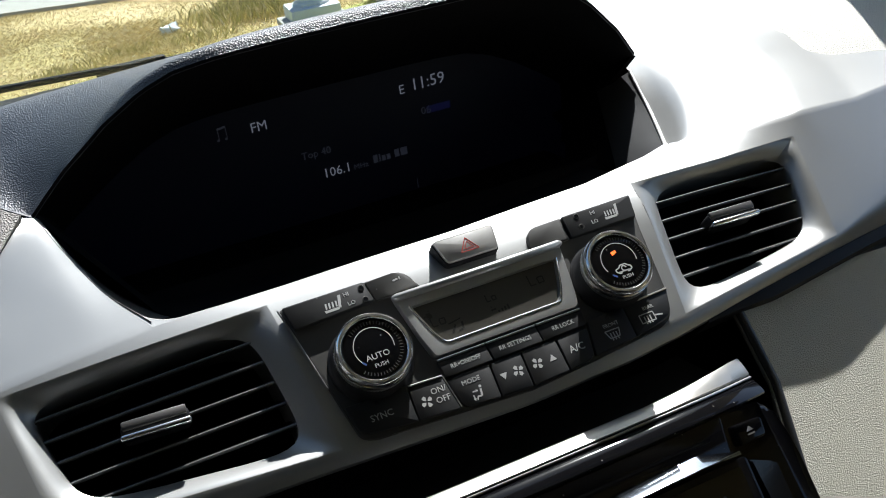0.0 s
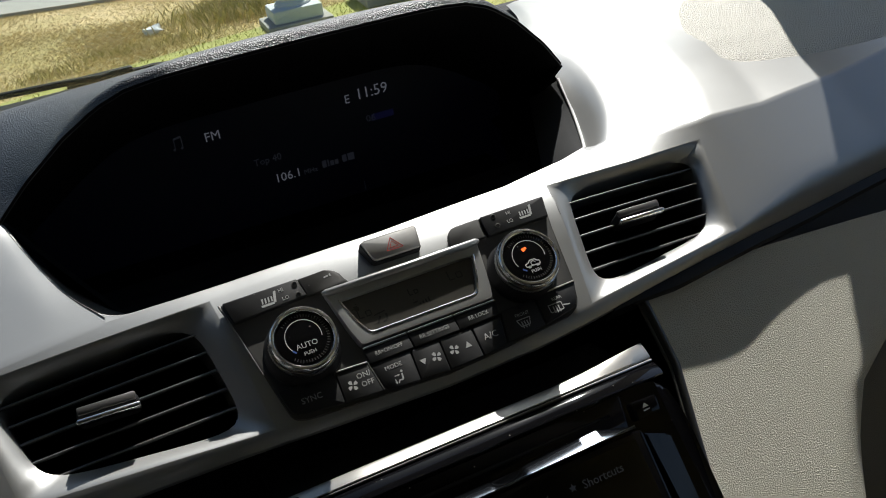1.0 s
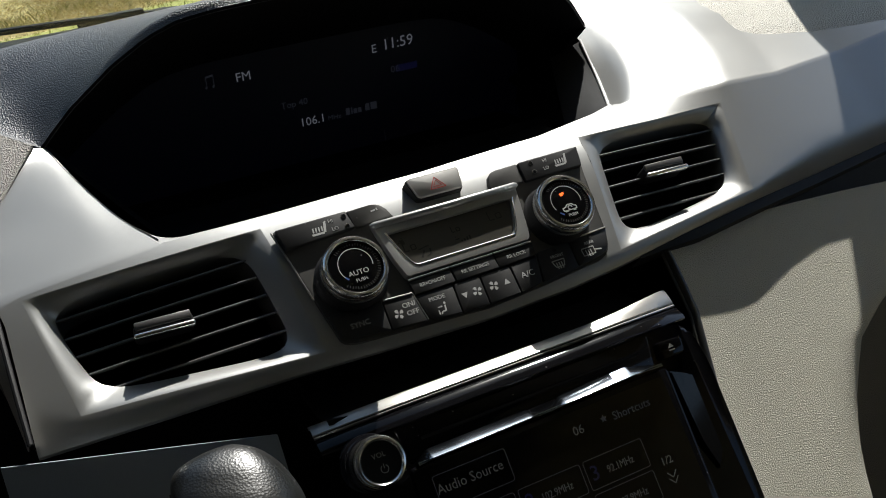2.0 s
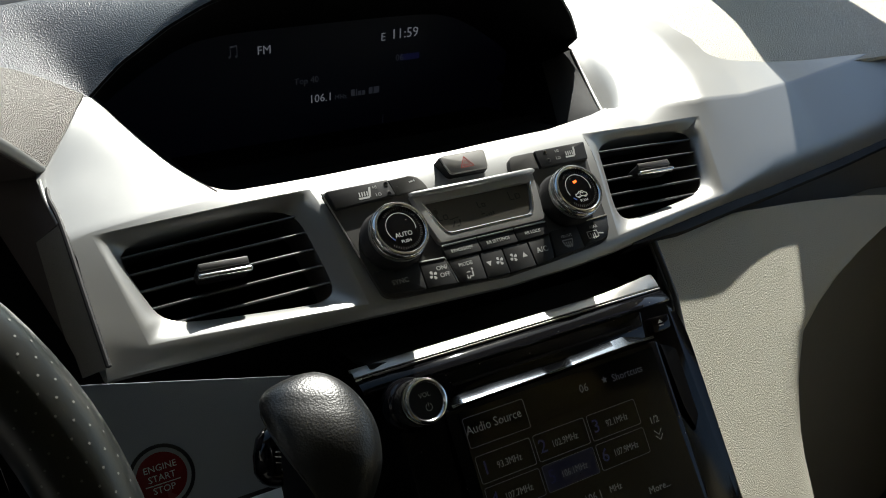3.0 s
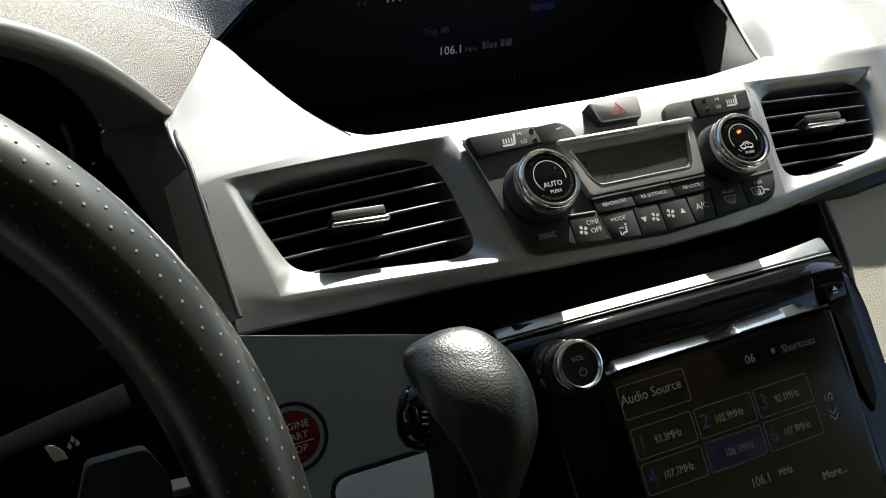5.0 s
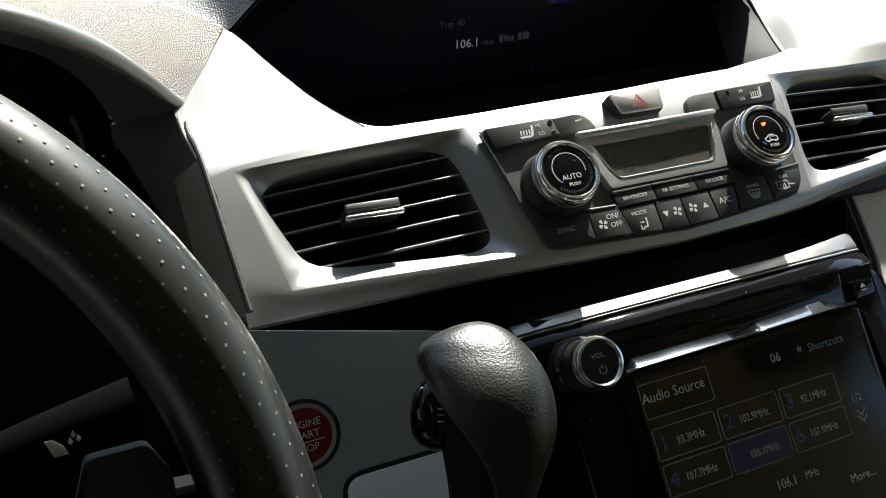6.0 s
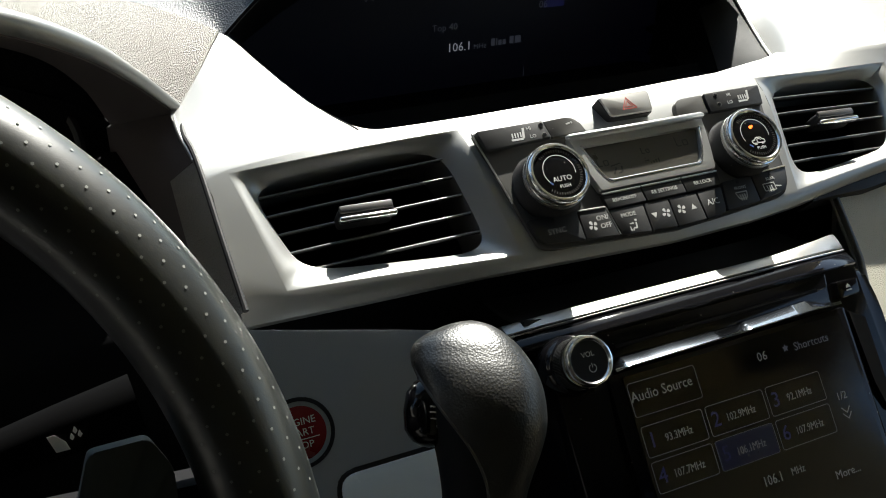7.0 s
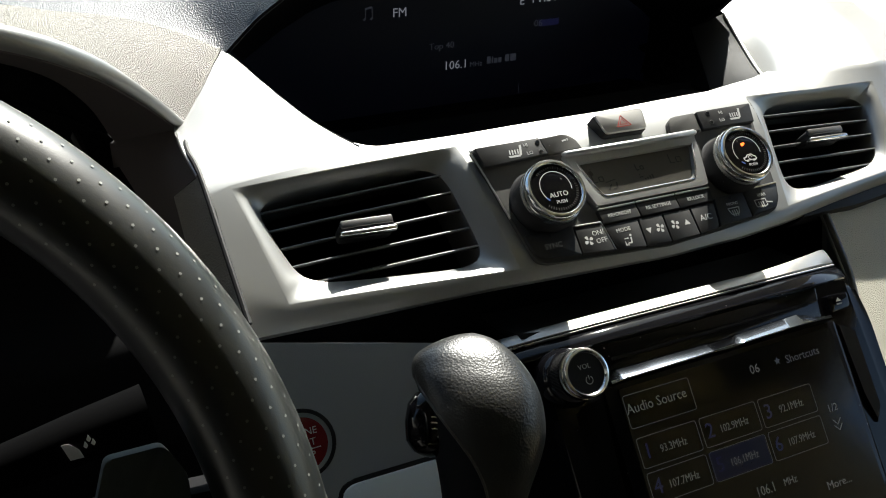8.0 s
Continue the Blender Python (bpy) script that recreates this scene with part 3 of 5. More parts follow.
def cavity():
    # floor, sides and back of the display recess
    a = [tuple(DASH @ Vector((x, interp(LIP, x) + 0.001, face_z(x, interp(LIP, x)) - 0.004))) for x in (-0.171, -0.13, -0.06, 0, 0.06, 0.11, 0.15, 0.172)]
    b = [(-0.16, 0.12, 0.012), (-0.08, 0.12, 0.008), (0, 0.12, 0.006), (0.08, 0.12, 0.008), (0.15, 0.124, 0.014)]
    c = [(-0.19, 0.295, -0.03), (-0.08, 0.295, -0.03), (0, 0.295, -0.03), (0.08, 0.295, -0.03), (0.19, 0.295, -0.03)]
    shell("recess_floor", grid_between([a, b, c], 24, 12), CAVITY, dash, "black recess floor")
    for e, lo, far, mt, lab in ((FLANK_L, (-0.160, 0.12, 0.012), (-0.2, 0.295, -0.03), SIDEPAD, "dark grey side of the recess"),
                           (FLANK_R, (0.168, 0.146, 0.005), (0.205, 0.225, 0.035), GREYPANEL, "dark grey side cheek")):
        inner = [lo, Vector(lo).lerp(Vector(far), 0.33), Vector(lo).lerp(Vector(far), 0.66), far]
        shell("recess_side", grid_between([e, inner], 12, 6), mt, dash, lab, 0.0005)
    shell("recess_side", grid_between([[(0.168, 0.146, 0.004), (0.186, 0.185, 0.018), (0.205, 0.225, 0.034)], [(0.17, 0.2, 0.0), (0.19, 0.25, 0.0), (0.2, 0.296, 0.0)]], 8, 4), CAVITY, dash, "black side of the recess")
    for k in (-1, 1):
        top = [(-0.2165, 0.204, 0.0640), (-0.212, 0.245, 0.045), (-0.208, 0.286, 0.018)] if k < 0 else [(0.2265, 0.2045, 0.0640), (0.219, 0.245, 0.045), (0.213, 0.286, 0.018)]
        low = [(-0.160, 0.115, 0.010), (-0.18, 0.21, -0.01), (-0.2, 0.296, -0.03)] if k < 0 else [(0.205, 0.225, 0.030), (0.205, 0.26, 0.0), (0.205, 0.296, -0.03)]
        shell("recess_side", grid_between([top, low], 10, 4), CAVITY, dash, "black side of the recess")
    # thin bright bead along the cheek
    part("bead", tube([UNDASH @ (q + Vector((0, 0, 0.0006))) for q in spline(FLANK_R, 16)], 0.0012, 8), PALE, dash, "thin silver bead")


cavity()


def soft(points):
    """A line with its bends eased."""
    q = np.array([tuple(p) for p in spline(points, 41)])
    for _ in range(40):
        q[1:-1] = 0.5 * q[1:-1] + 0.25 * (q[:-2] + q[2:])
    return [tuple(float(c) for c in p) for p in q[::5]]


def cowl():
    """Grained cowl over the instruments and the dark top pad."""
    front = [(-0.2695, 0.137, 0.0445), (-0.297, 0.120, 0.082), (-0.328, 0.092, 0.1155), (-0.40, 0.075, 0.143), (-0.49, 0.07, 0.155), (-0.60, 0.08, 0.138), (-0.72, 0.12, 0.08)]
    back = [(-0.227, 0.199, 0.0690), (-0.262, 0.241, 0.082), (-0.312, 0.257, 0.0885), (-0.40, 0.261, 0.097), (-0.49, 0.261, 0.101), (-0.60, 0.261, 0.091), (-0.75, 0.261, 0.059)]
    front[0], back[0] = (-0.2655, 0.137, 0.0435), (-0.223, 0.199, 0.0675)
    front, back = soft(front), soft(back)
    mid = [tuple((Vector(a) + Vector(b)) / 2 + Vector((0, 0, 0.006 * min(1, k / 3)))) for k, (a, b) in enumerate(zip(front, back))]
    shell("cowl", grid_between([front, mid, back], 40, 12), COWLPAD, dash, "grey grained cowl over the instruments")
    groove = [(-0.2685, -0.0165, -0.0155), (-0.269, 0.02, 0.006), (-0.269, 0.0735, 0.034), (-0.2695, 0.105, 0.0385)] + front
    part("groove", tube([UNDASH @ q for q in spline(groove, 60)], 0.0017, 8), BLACK, dash, "dark joint round the instrument hood")
    def shifted(dx, dy, dz):
        return [tuple(Vector(q) + Vector((dx, dy, dz)) * w) for q, w in zip(front, (0.25, 0.5, 0.8, 1, 1.1, 1.2, 1.2, 1.2, 1.2))]

    strip = shifted(-0.0040, -0.0040, -0.0062)
    shell("cowl_band", grid_between([strip, shifted(-0.0044, -0.0064, -0.0016), shifted(-0.0026, -0.0042, 0.0014), front], 40, 10), SILVER, dash, "rounded silver band round the cowl")
    # inside of the instrument hood
    deep = [(-0.300, 0.19, 0.02), (-0.315, 0.19, 0.05), (-0.345, 0.19, 0.075), (-0.41, 0.19, 0.095), (-0.49, 0.19, 0.10), (-0.59, 0.19, 0.09), (-0.70, 0.19, 0.05)]
    shell("cowl_lining", grid_between([deep, strip], 40, 8), HOODIN, dash, "black lining of the instrument hood")
    # steep grained side below the hood, and the lining that closes the hood behind it
    side = [(-0.2695, -0.0165, -0.0165), (-0.2700, 0.02, 0.0050), (-0.2700, 0.0735, 0.0330)]
    inner = [(-0.2760, 0.050, -0.065), (-0.2790, 0.070, -0.028), (-0.2820, 0.092, 0.0150)]
    shell("cowl_side", grid_between([inner, side], 16, 8), COWLSIDE, dash, "grey grained side of the instrument hood", 0.0006)
    edge = inner + [(-0.2692, 0.0760, 0.0335), (-0.2697, 0.1050, 0.0380), (front[0][0] - 0.0005, front[0][1], front[0][2] - 0.0005)]
    far = [(-0.305, 0.19, z) for z in (-0.08, -0.04, 0.0, 0.012, 0.017)] + [deep[0]]
    rows = [[UNDASH @ Vector(p).lerp(Vector(q), t / 5) for t in range(6)] for p, q in zip(edge, far)]
    shell("cowl_lining", rows, HOODIN, dash, "dark inner side of the instrument hood", 0.0005)
    tail = spline([(-0.2708, 0.0740, 0.0335), (-0.2716, 0.1050, 0.0378), (-0.2700, 0.1260, 0.0405), Vector(front[0]) + Vector((-0.0012, -0.0012, -0.0012))], 20)
    part("cowl_band", tube([UNDASH @ q for q in tail], lambda u: 0.0009 + 0.0016 * u, 10), SILVER, dash, "tapering end of the silver band")
    face = [[UNDASH @ Vector((x, 0.19 - 0.35 * (z - 0.02), z)) for z in np.linspace(-0.09, interp([(-0.72, 0.03), (-0.6, 0.08), (-0.42, 0.08), (-0.34, 0.05), (-0.29, 0.01)], x), 6)] for x in np.linspace(-0.72, -0.29, 12)]
    shell("instrument_face", face, CAVITY, dash, "dark instrument panel")
    for cx in (-0.37, -0.55):
        bm = lathe([(0.045, 0), (0.05, 0.003), (0.047, 0.005), (0.044, 0.002)], 40)
        bmesh.ops.transform(bm, matrix=UNDASH @ Matrix.Translation((cx, 0.185, 0.01)) @ Matrix.Rotation(radians(70), 4, "X"), verts=bm.verts)
        part("gauge_ring", bm, KEY, dash, "dark gauge ring")


cowl()


# ---- climate panel ----
def climate():
    root = thing("climate_panel", "charcoal climate control panel with two chrome-ringed dials and a small display", "control panel", DASH)
    plate = rounded([(-0.1100, 0.0775), (-0.1055, 0.055), (-0.0985, 0.0155), (-0.0950, -0.0020), (-0.0880, -0.0050), (-0.042, -0.0080), (0, -0.0105), (0.042, -0.0080), (0.0870, -0.0040), (0.0945, 0.0005), (0.0990, 0.0165),
                     (0.1040, 0.055), (0.1080, 0.0770), (0.0405, 0.0765), (0.0335, 0.0635), (-0.0335, 0.0635), (-0.0405, 0.0772)],
                    [0.002, 0, 0, 0.005, 0.004, 0, 0, 0, 0.004, 0.005, 0, 0, 0.002, 0.005, 0, 0, 0.006], 4)
    part("plate", prism(plate, -0.004, 0.0008, 0.0006), PLATE, root, "dusty charcoal plate")
    part("side_bead", tube([(-0.1108, 0.0772, 0.0006), (-0.1064, 0.055, 0.0008), (-0.1015, 0.028, 0.0008)], 0.0006, 8), SATIN, root, "thin metal edge")

    def key(outline, z1, r=0.0012, label="", name="button", mat=KEY):
        return part(name, prism(rounded(outline, r, 3), -0.002, z1, 0.0006), mat, root, label)

    # seat heating keys, with blank covers beside them
    for s in (-1, 1):
        o = [(-0.1088, 0.0768), (-0.1062, 0.0628), (-0.0612, 0.0645), (-0.0632, 0.0768)] if s < 0 else [(0.0605, 0.0765), (0.0603, 0.0625), (0.1040, 0.0620), (0.1070, 0.0765)]
        k = key(o, 0.0042, 0.0010, "dark seat heating key")
        c = -0.0830 if s < 0 else 0.0905
        seat(c, 0.0690, 0.0042, k)
        tx = -0.0745 if s < 0 else 0.0795
        writing("print", "HI", 0.0034, (tx, 0.0728, 0.0043), MARK, k)
        writing("print", "LO", 0.0034, (tx + 0.0012 * -s, 0.0672, 0.0043), MARK, k)
        lx = -0.0655 if s < 0 else 0.0690
        for yy in (0.0738, 0.0668):
            part("lamp_window", lathe([(0.0017, 0), (0.0017, 0.0003), (0.0013, 0.0004), (0.0011, -0.0003), (0, -0.0003)], 16, (lx, yy, 0.0042)), PLATE, k)
        o = [(-0.0622, 0.0768), (-0.0603, 0.0645), (-0.0345, 0.0642), (-0.0402, 0.0768)] if s < 0 else [(0.0595, 0.0765), (0.0593, 0.0625), (0.0345, 0.0640), (0.0372, 0.0762)][::-1]
        k = key(o, 0.0030, [0.001, 0.001, 0.003, 0.006] if s < 0 else [0.006, 0.002, 0.001, 0.001], "dusty blank cover", "cover", PLATE)
        if s < 0:
            flat("print", [bar(-0.0475, 0.0722, -0.0445, 0.0726, 0.0010), bar(-0.0438, 0.0727, -0.0430, 0.0728, 0.0016)], 0.0030, MARK, k)

    # silver display frame: wide cheeks, a bright brow and a rounded window
    cheeks = [(-0.0520, 0.0622), (-0.0475, 0.0370), (-0.0440, 0.0228), (0.0440, 0.0222), (0.0470, 0.0370), (0.0510, 0.0618)]
    win = [(-0.0440, 0.0535), (-0.0385, 0.0370), (-0.0345, 0.0298), (0.0345, 0.0298), (0.0380, 0.0370), (0.0435, 0.0530)]
    outer = rounded(cheeks, [0.0015, 0, 0.002, 0.002, 0, 0.0015], 4)
    inner = rounded(win, [0.001, 0, 0.003, 0.003, 0, 0.001], 4)

    def dense(loop, n=160):
        P = np.array(loop + loop[:1])
        d = np.r_[0, np.cumsum(np.linalg.norm(np.diff(P, axis=0), axis=1))]
        t = np.linspace(0, d[-1], n, endpoint=False)
        return np.c_[np.interp(t, d, P[:, 0]), np.interp(t, d, P[:, 1])]

    def frame_ring(o, i, steps, name, mat, label):
        A, B = dense(o), dense(i)
        shift = int(np.argmin(np.linalg.norm(B - A[0], axis=1)))
        B = np.roll(B, -shift, axis=0)
        verts, faces, n = [], [], len(A)
        for t, z in steps:
            verts += [(*(A[k] * (1 - t) + B[k] * t), z) for k in range(n)]
        for r in range(len(steps) - 1):
            for k in range(n):
                a, b = r * n + k, r * n + (k + 1) % n
                faces.append((a, b, b + n, a + n))
        return link_mesh(name, verts, faces, mat, root, label)

    frame_ring(outer, inner, [(0, -0.001), (0.0, 0.0040), (0.08, 0.0052), (0.6, 0.0056), (0.92, 0.0052), (1.0, 0.0026)], "display_frame", SILVER, "silver display frame with dusty cheeks")
    part("display_brow", tube([(-0.0528, 0.0616, 0.0050), (-0.0505, 0.0612, 0.0058), (0, 0.0606, 0.0062), (0.0495, 0.0608, 0.0058), (0.0518, 0.0612, 0.0050)], lambda t: 0.0012 + 0.0010 * min(1, 8 * t, 8 * (1 - t)), 12), SILVER, root, "rolled silver brow over the display", angle=80)
    part("display_rim", tube([(x, y, 0.0053) for x, y in rounded([(-0.0455, 0.0545), (-0.0395, 0.0365), (-0.0352, 0.0286), (0.0352, 0.0286), (0.0392, 0.0365), (0.0445, 0.0535)], [0, 0.002, 0.003, 0.003, 0.002, 0], 5)], 0.0007, 8), CHROME, root, "bright metal rim")
    glass = part("display_glass", prism(rounded(win, [0.001, 0, 0.003, 0.003, 0, 0.001], 4), 0.0018, 0.0030), LCD, root, "dim grey liquid crystal")
    for tx, ty, k in ((-0.0335, 0.0425, 0.85), (-0.0005, 0.0450, 0.62), (0.0285, 0.0465, 0.95)):
        lcd_lo(tx, ty, 0.0031, glass, k)
    for seg in ([bar(-0.0290, 0.0385, -0.0215, 0.0395, 0.0008), bar(-0.0255, 0.0370, -0.0285, 0.0330, 0.0012), bar(-0.0250, 0.0330, -0.0225, 0.0335, 0.0010), bar(-0.0215, 0.0375, -0.0222, 0.0335, 0.0012)]
         + [bar(0.0005 + 0.0020 * q, 0.0352, 0.0005 + 0.0020 * q, 0.0364 + 0.0006 * q, 0.0011) for q in range(4)] + [bar(-0.0035, 0.0375, -0.0005, 0.0378, 0.0010), bar(-0.0030, 0.0395, -0.0025, 0.0395, 0.0010)]):
        flat("segment", [seg], 0.0030, LCDINK, glass)

    # three keys under the display, each with a bright upper edge
    xs = [-0.0440, -0.0153, 0.0153, 0.0440]
    for (a, b), word in zip(zip(xs, xs[1:]), ("RR\u2217ON/OFF", "RR SETTINGS", "RR LOCK")):
        k = key([(a + 0.0012, 0.0112), (b + 0.0002, 0.0112), (b - 0.0004, 0.0212), (a + 0.0004, 0.0212)] if b < 0.03 else [(a + 0.0006, 0.0112), (b - 0.0010, 0.0118), (b - 0.0002, 0.0212), (a + 0.0004, 0.0212)], 0.0040, 0.0006)
        writing("print", word, 0.0036, ((a + b) / 2 + 0.0004, 0.0158, 0.0041), MARK, k, stretch=0.92)
        part("key_bead", tube([(a + 0.0006, 0.0212, 0.0040), (b - 0.0006, 0.0212, 0.0040)], 0.0007, 8), SATIN, k, "bright upper edge")
    # lower row
    top, low = [-0.0432, -0.0178, 0.0010, 0.0226, 0.0425], [-0.0400, -0.0190, 0.0000, 0.0225, 0.0392]
    depth = [-0.0068, -0.0086, -0.0092, -0.0088, -0.0070]
    for q in range(4):
        g = 0.0004
        k = key([(low[q] + g, depth[q]), (low[q + 1] - g, depth[q + 1]), (top[q + 1] - g, 0.0102), (top[q] + g, 0.0102)], 0.0034, [0.004 if q == 0 else 0.0008, 0.004 if q == 3 else 0.0008, 0.0008, 0.0008])
        c = (top[q] + top[q + 1] + low[q] + low[q + 1]) / 4
        if q == 0:
            writing("print", "MODE", 0.0038, (c - 0.001, 0.0052, 0.0035), MARK, k)
            flow(c + 0.0008, -0.0020, 0.0034, k)
        elif q in (1, 2):
            sx = -0.0042 if q == 1 else 0.0046
            fan(c - sx, 0.0012, 0.0034, 0.0033, k)
            up = 1 if q == 2 else -1
            flat("arrow", [[(c + sx - 0.0021, 0.0012 - 0.0016 * up), (c + sx + 0.0021, 0.0012 - 0.0016 * up), (c + sx, 0.0012 + 0.0020 * up)][::up]], 0.0034, MARK, k)
        else:
            writing("print", "A/C", 0.0058, (c, 0.0015, 0.0035), MARK, k)
    # outer keys
    k = key([(-0.0945, -0.0012), (-0.0652, -0.0046), (-0.0642, 0.0148), (-0.0977, 0.0150)], 0.0034, [0.006, 0.0008, 0.0008, 0.0012])
    writing("print", "SYNC", 0.0049, (-0.0815, 0.0046, 0.0035), MARK, k)
    lamp_dot(-0.0815, 0.0120, 0.0034, k)
    k = key([(-0.0644, -0.0046), (-0.0410, -0.0064), (-0.0440, 0.0132), (-0.0634, 0.0142)], 0.0034, 0.0008)
    part("key_bead", tube([(-0.0630, 0.0141, 0.0034), (-0.0444, 0.0132, 0.0034)], 0.0006, 6), SATIN, k, "bright upper edge")
    part("key_bead", tube([(-0.0440, 0.0128, 0.0034), (-0.0413, -0.0058, 0.0034)], 0.0003, 6), SATIN, k, "fine side edge")
    writing("print", "ON/", 0.0046, (-0.0492, 0.0068, 0.0035), MARK, k)
    writing("print", "OFF", 0.0046, (-0.0485, 0.0015, 0.0035), MARK, k)
    fan(-0.0572, 0.0030, 0.0034, 0.0033, k)
    k = key([(0.0400, -0.0062), (0.0670, -0.0048), (0.0678, 0.0138), (0.0445, 0.0132)], 0.0034, 0.0008)
    lamp_dot(0.0562, 0.0112, 0.0034, k)
    writing("print", "FRONT", 0.0030, (0.0560, 0.0068, 0.0035), MARK, k)
    screen_icon(0.0552, 0.0014, 0.0034, k)
    k = key([(0.0678, -0.0046), (0.0925, -0.0005), (0.0982, 0.0152), (0.0686, 0.0140)], 0.0034, [0.0008, 0.006, 0.001, 0.0008])
    part("key_bead", tube([(0.0780, 0.0146, 0.0034), (0.0978, 0.0153, 0.0034)], 0.0006, 6), SATIN, k, "bright upper edge")
    lamp_dot(0.0835, 0.0122, 0.0034, k)
    writing("print", "REAR", 0.0030, (0.0815, 0.0086, 0.0035), MARK, k)
    rear_icon(0.0790, 0.0032, 0.0034, k)
    for s in (-1, 1):
        dial(root, s)
    return root


def seat(x, y, z, parent):
    polys = []
    for q in range(4):
        u = x - 0.0045 + q * 0.0019
        polys.append([(u, y - 0.0010), (u + 0.0009, y - 0.0010), (u + 0.0013, y + 0.0022), (u + 0.0004, y + 0.0022)])
    polys.append([(x - 0.005, y - 0.0030), (x + 0.0025, y - 0.0030), (x + 0.0030, y - 0.0016), (x - 0.0055, y - 0.0016)])
    polys.append([(x + 0.0022, y - 0.0022), (x + 0.0038, y - 0.0022), (x + 0.0056, y + 0.0048), (x + 0.0040, y + 0.0048)])
    flat("seat_symbol", polys, z, MARK, parent)


def lamp_dot(x, y, z, parent):
    part("lamp_window", lathe([(0.0013, 0), (0.0011, 0.0002), (0, 0.0002)], 12, (x, y, z)), BLACK, parent)


def ring(cx, cy, r, w, a0, a1, n=32):
    out = [(cx + (r + w / 2) * math.cos(radians(a0 + (a1 - a0) * k / n)), cy + (r + w / 2) * math.sin(radians(a0 + (a1 - a0) * k / n))) for k in range(n + 1)]
    inn = [(cx + (r - w / 2) * math.cos(radians(a0 + (a1 - a0) * k / n)), cy + (r - w / 2) * math.sin(radians(a0 + (a1 - a0) * k / n))) for k in range(n + 1)]
    return [[out[k], out[k + 1], inn[k + 1], inn[k]][::-1] for k in range(n)]


def bar(x0, y0, x1, y1, w):
    d = Vector((x1 - x0, y1 - y0)).normalized()
    p = Vector((-d.y, d.x)) * w / 2
    return [(x0 - p.x, y0 - p.y), (x1 - p.x, y1 - p.y), (x1 + p.x, y1 + p.y), (x0 + p.x, y0 + p.y)]


def fan(x, y, z, r, parent):
    polys = []
    for q in range(4):
        a = q * math.pi / 2 + 0.4
        polys.append([(x + r * s * math.cos(a + d), y + r * s * math.sin(a + d)) for s, d in ((0.15, 0), (0.75, -0.45), (1, -0.15), (1, 0.35), (0.6, 0.55))])
    flat("fan_symbol", polys, z, MARK, parent)


def flow(x, y, z, parent):
    polys = [bar(x + 0.0012, y + 0.0016, x + 0.0005, y - 0.0022, 0.0010), bar(x + 0.0005, y - 0.0022, x - 0.0018, y - 0.0019, 0.0008), bar(x - 0.0018, y - 0.0019, x - 0.0026, y - 0.0036, 0.0007)]
    polys += [[(x + 0.0014 + 0.0008 * math.cos(q), y + 0.0029 + 0.0008 * math.sin(q)) for q in np.linspace(0, 5.5, 8)]]
    polys += [bar(x - 0.0036, y + 0.0012, x - 0.0014, y + 0.0012, 0.0006), [(x - 0.0015, y + 0.0004), (x - 0.0015, y + 0.0020), (x - 0.0004, y + 0.0012)], bar(x - 0.0038, y - 0.0006, x - 0.0038, y - 0.0026, 0.0006), [(x - 0.0046, y - 0.0024), (x - 0.0030, y - 0.0024), (x - 0.0038, y - 0.0038)]]
    flat("air_flow_symbol", polys, z, MARK, parent)


def screen_icon(x, y, z, parent):
    polys = [bar(x - 0.0045, y + 0.0025, x + 0.0045, y + 0.0025, 0.0006), bar(x - 0.0045, y + 0.0025, x - 0.003, y - 0.0020, 0.0006), bar(x + 0.0045, y + 0.0025, x + 0.003, y - 0.0020, 0.0006), bar(x - 0.003, y - 0.0020, x + 0.003, y - 0.0020, 0.0006)]
    polys += [bar(x + d, y - 0.0035, x + d, y + 0.0010, 0.0007) for d in (-0.0018, 0, 0.0018)]
    flat("front_window_symbol", polys, z, MARK, parent)


def rear_icon(x, y, z, parent):
    polys = [bar(x - 0.005, y + 0.0025, x + 0.004, y + 0.0025, 0.0006), bar(x - 0.005, y + 0.0025, x - 0.005, y - 0.0025, 0.0006), bar(x + 0.004, y + 0.0025, x + 0.004, y - 0.0025, 0.0006), bar(x - 0.005, y - 0.0025, x + 0.004, y - 0.0025, 0.0006), bar(x + 0.004, y, x + 0.009, y - 0.001, 0.0009)]
    polys += [bar(x + d, y - 0.0036, x + d, y + 0.0010, 0.0007) for d in (-0.0023, -0.0005, 0.0013)]
    flat("rear_window_symbol", polys, z, MARK, parent)


def lcd_lo(x, y, z, parent, s=1.0):
    w, h, t = 0.0036 * s, 0.0034 * s, 0.0008
    polys = [bar(x - w * 1.3, y - h, x - w * 1.3, y + h, t), bar(x - w * 1.3, y - h, x - w * 0.3, y - h, t),
             bar(x + w * 0.2, y - h, x + w * 1.2, y - h, t), bar(x + w * 0.2, y + h * 0.1, x + w * 1.2, y + h * 0.1, t), bar(x + w * 0.2, y - h, x + w * 0.2, y + h * 0.1, t), bar(x + w * 1.2, y - h, x + w * 1.2, y + h * 0.1, t)]
    for seg in polys:
        flat("segment", [seg], z, LCDINK, parent)


def dial(root, s):
    c = (-0.0755, 0.0340) if s < 0 else (0.0705, 0.0340)
    knob = part("dial", lathe([(0.0225, -0.002), (0.0225, 0.0010), (0.0212, 0.0022), (0.0202, 0.0100), (0.0198, 0.0125), (0.0188, 0.0150)], 64, (*c, 0.0008)), BLACK, root, "black dial with a tapered skirt")
    # knurled base of the ring
    bm = bmesh.new()
    n = 144
    loops = []
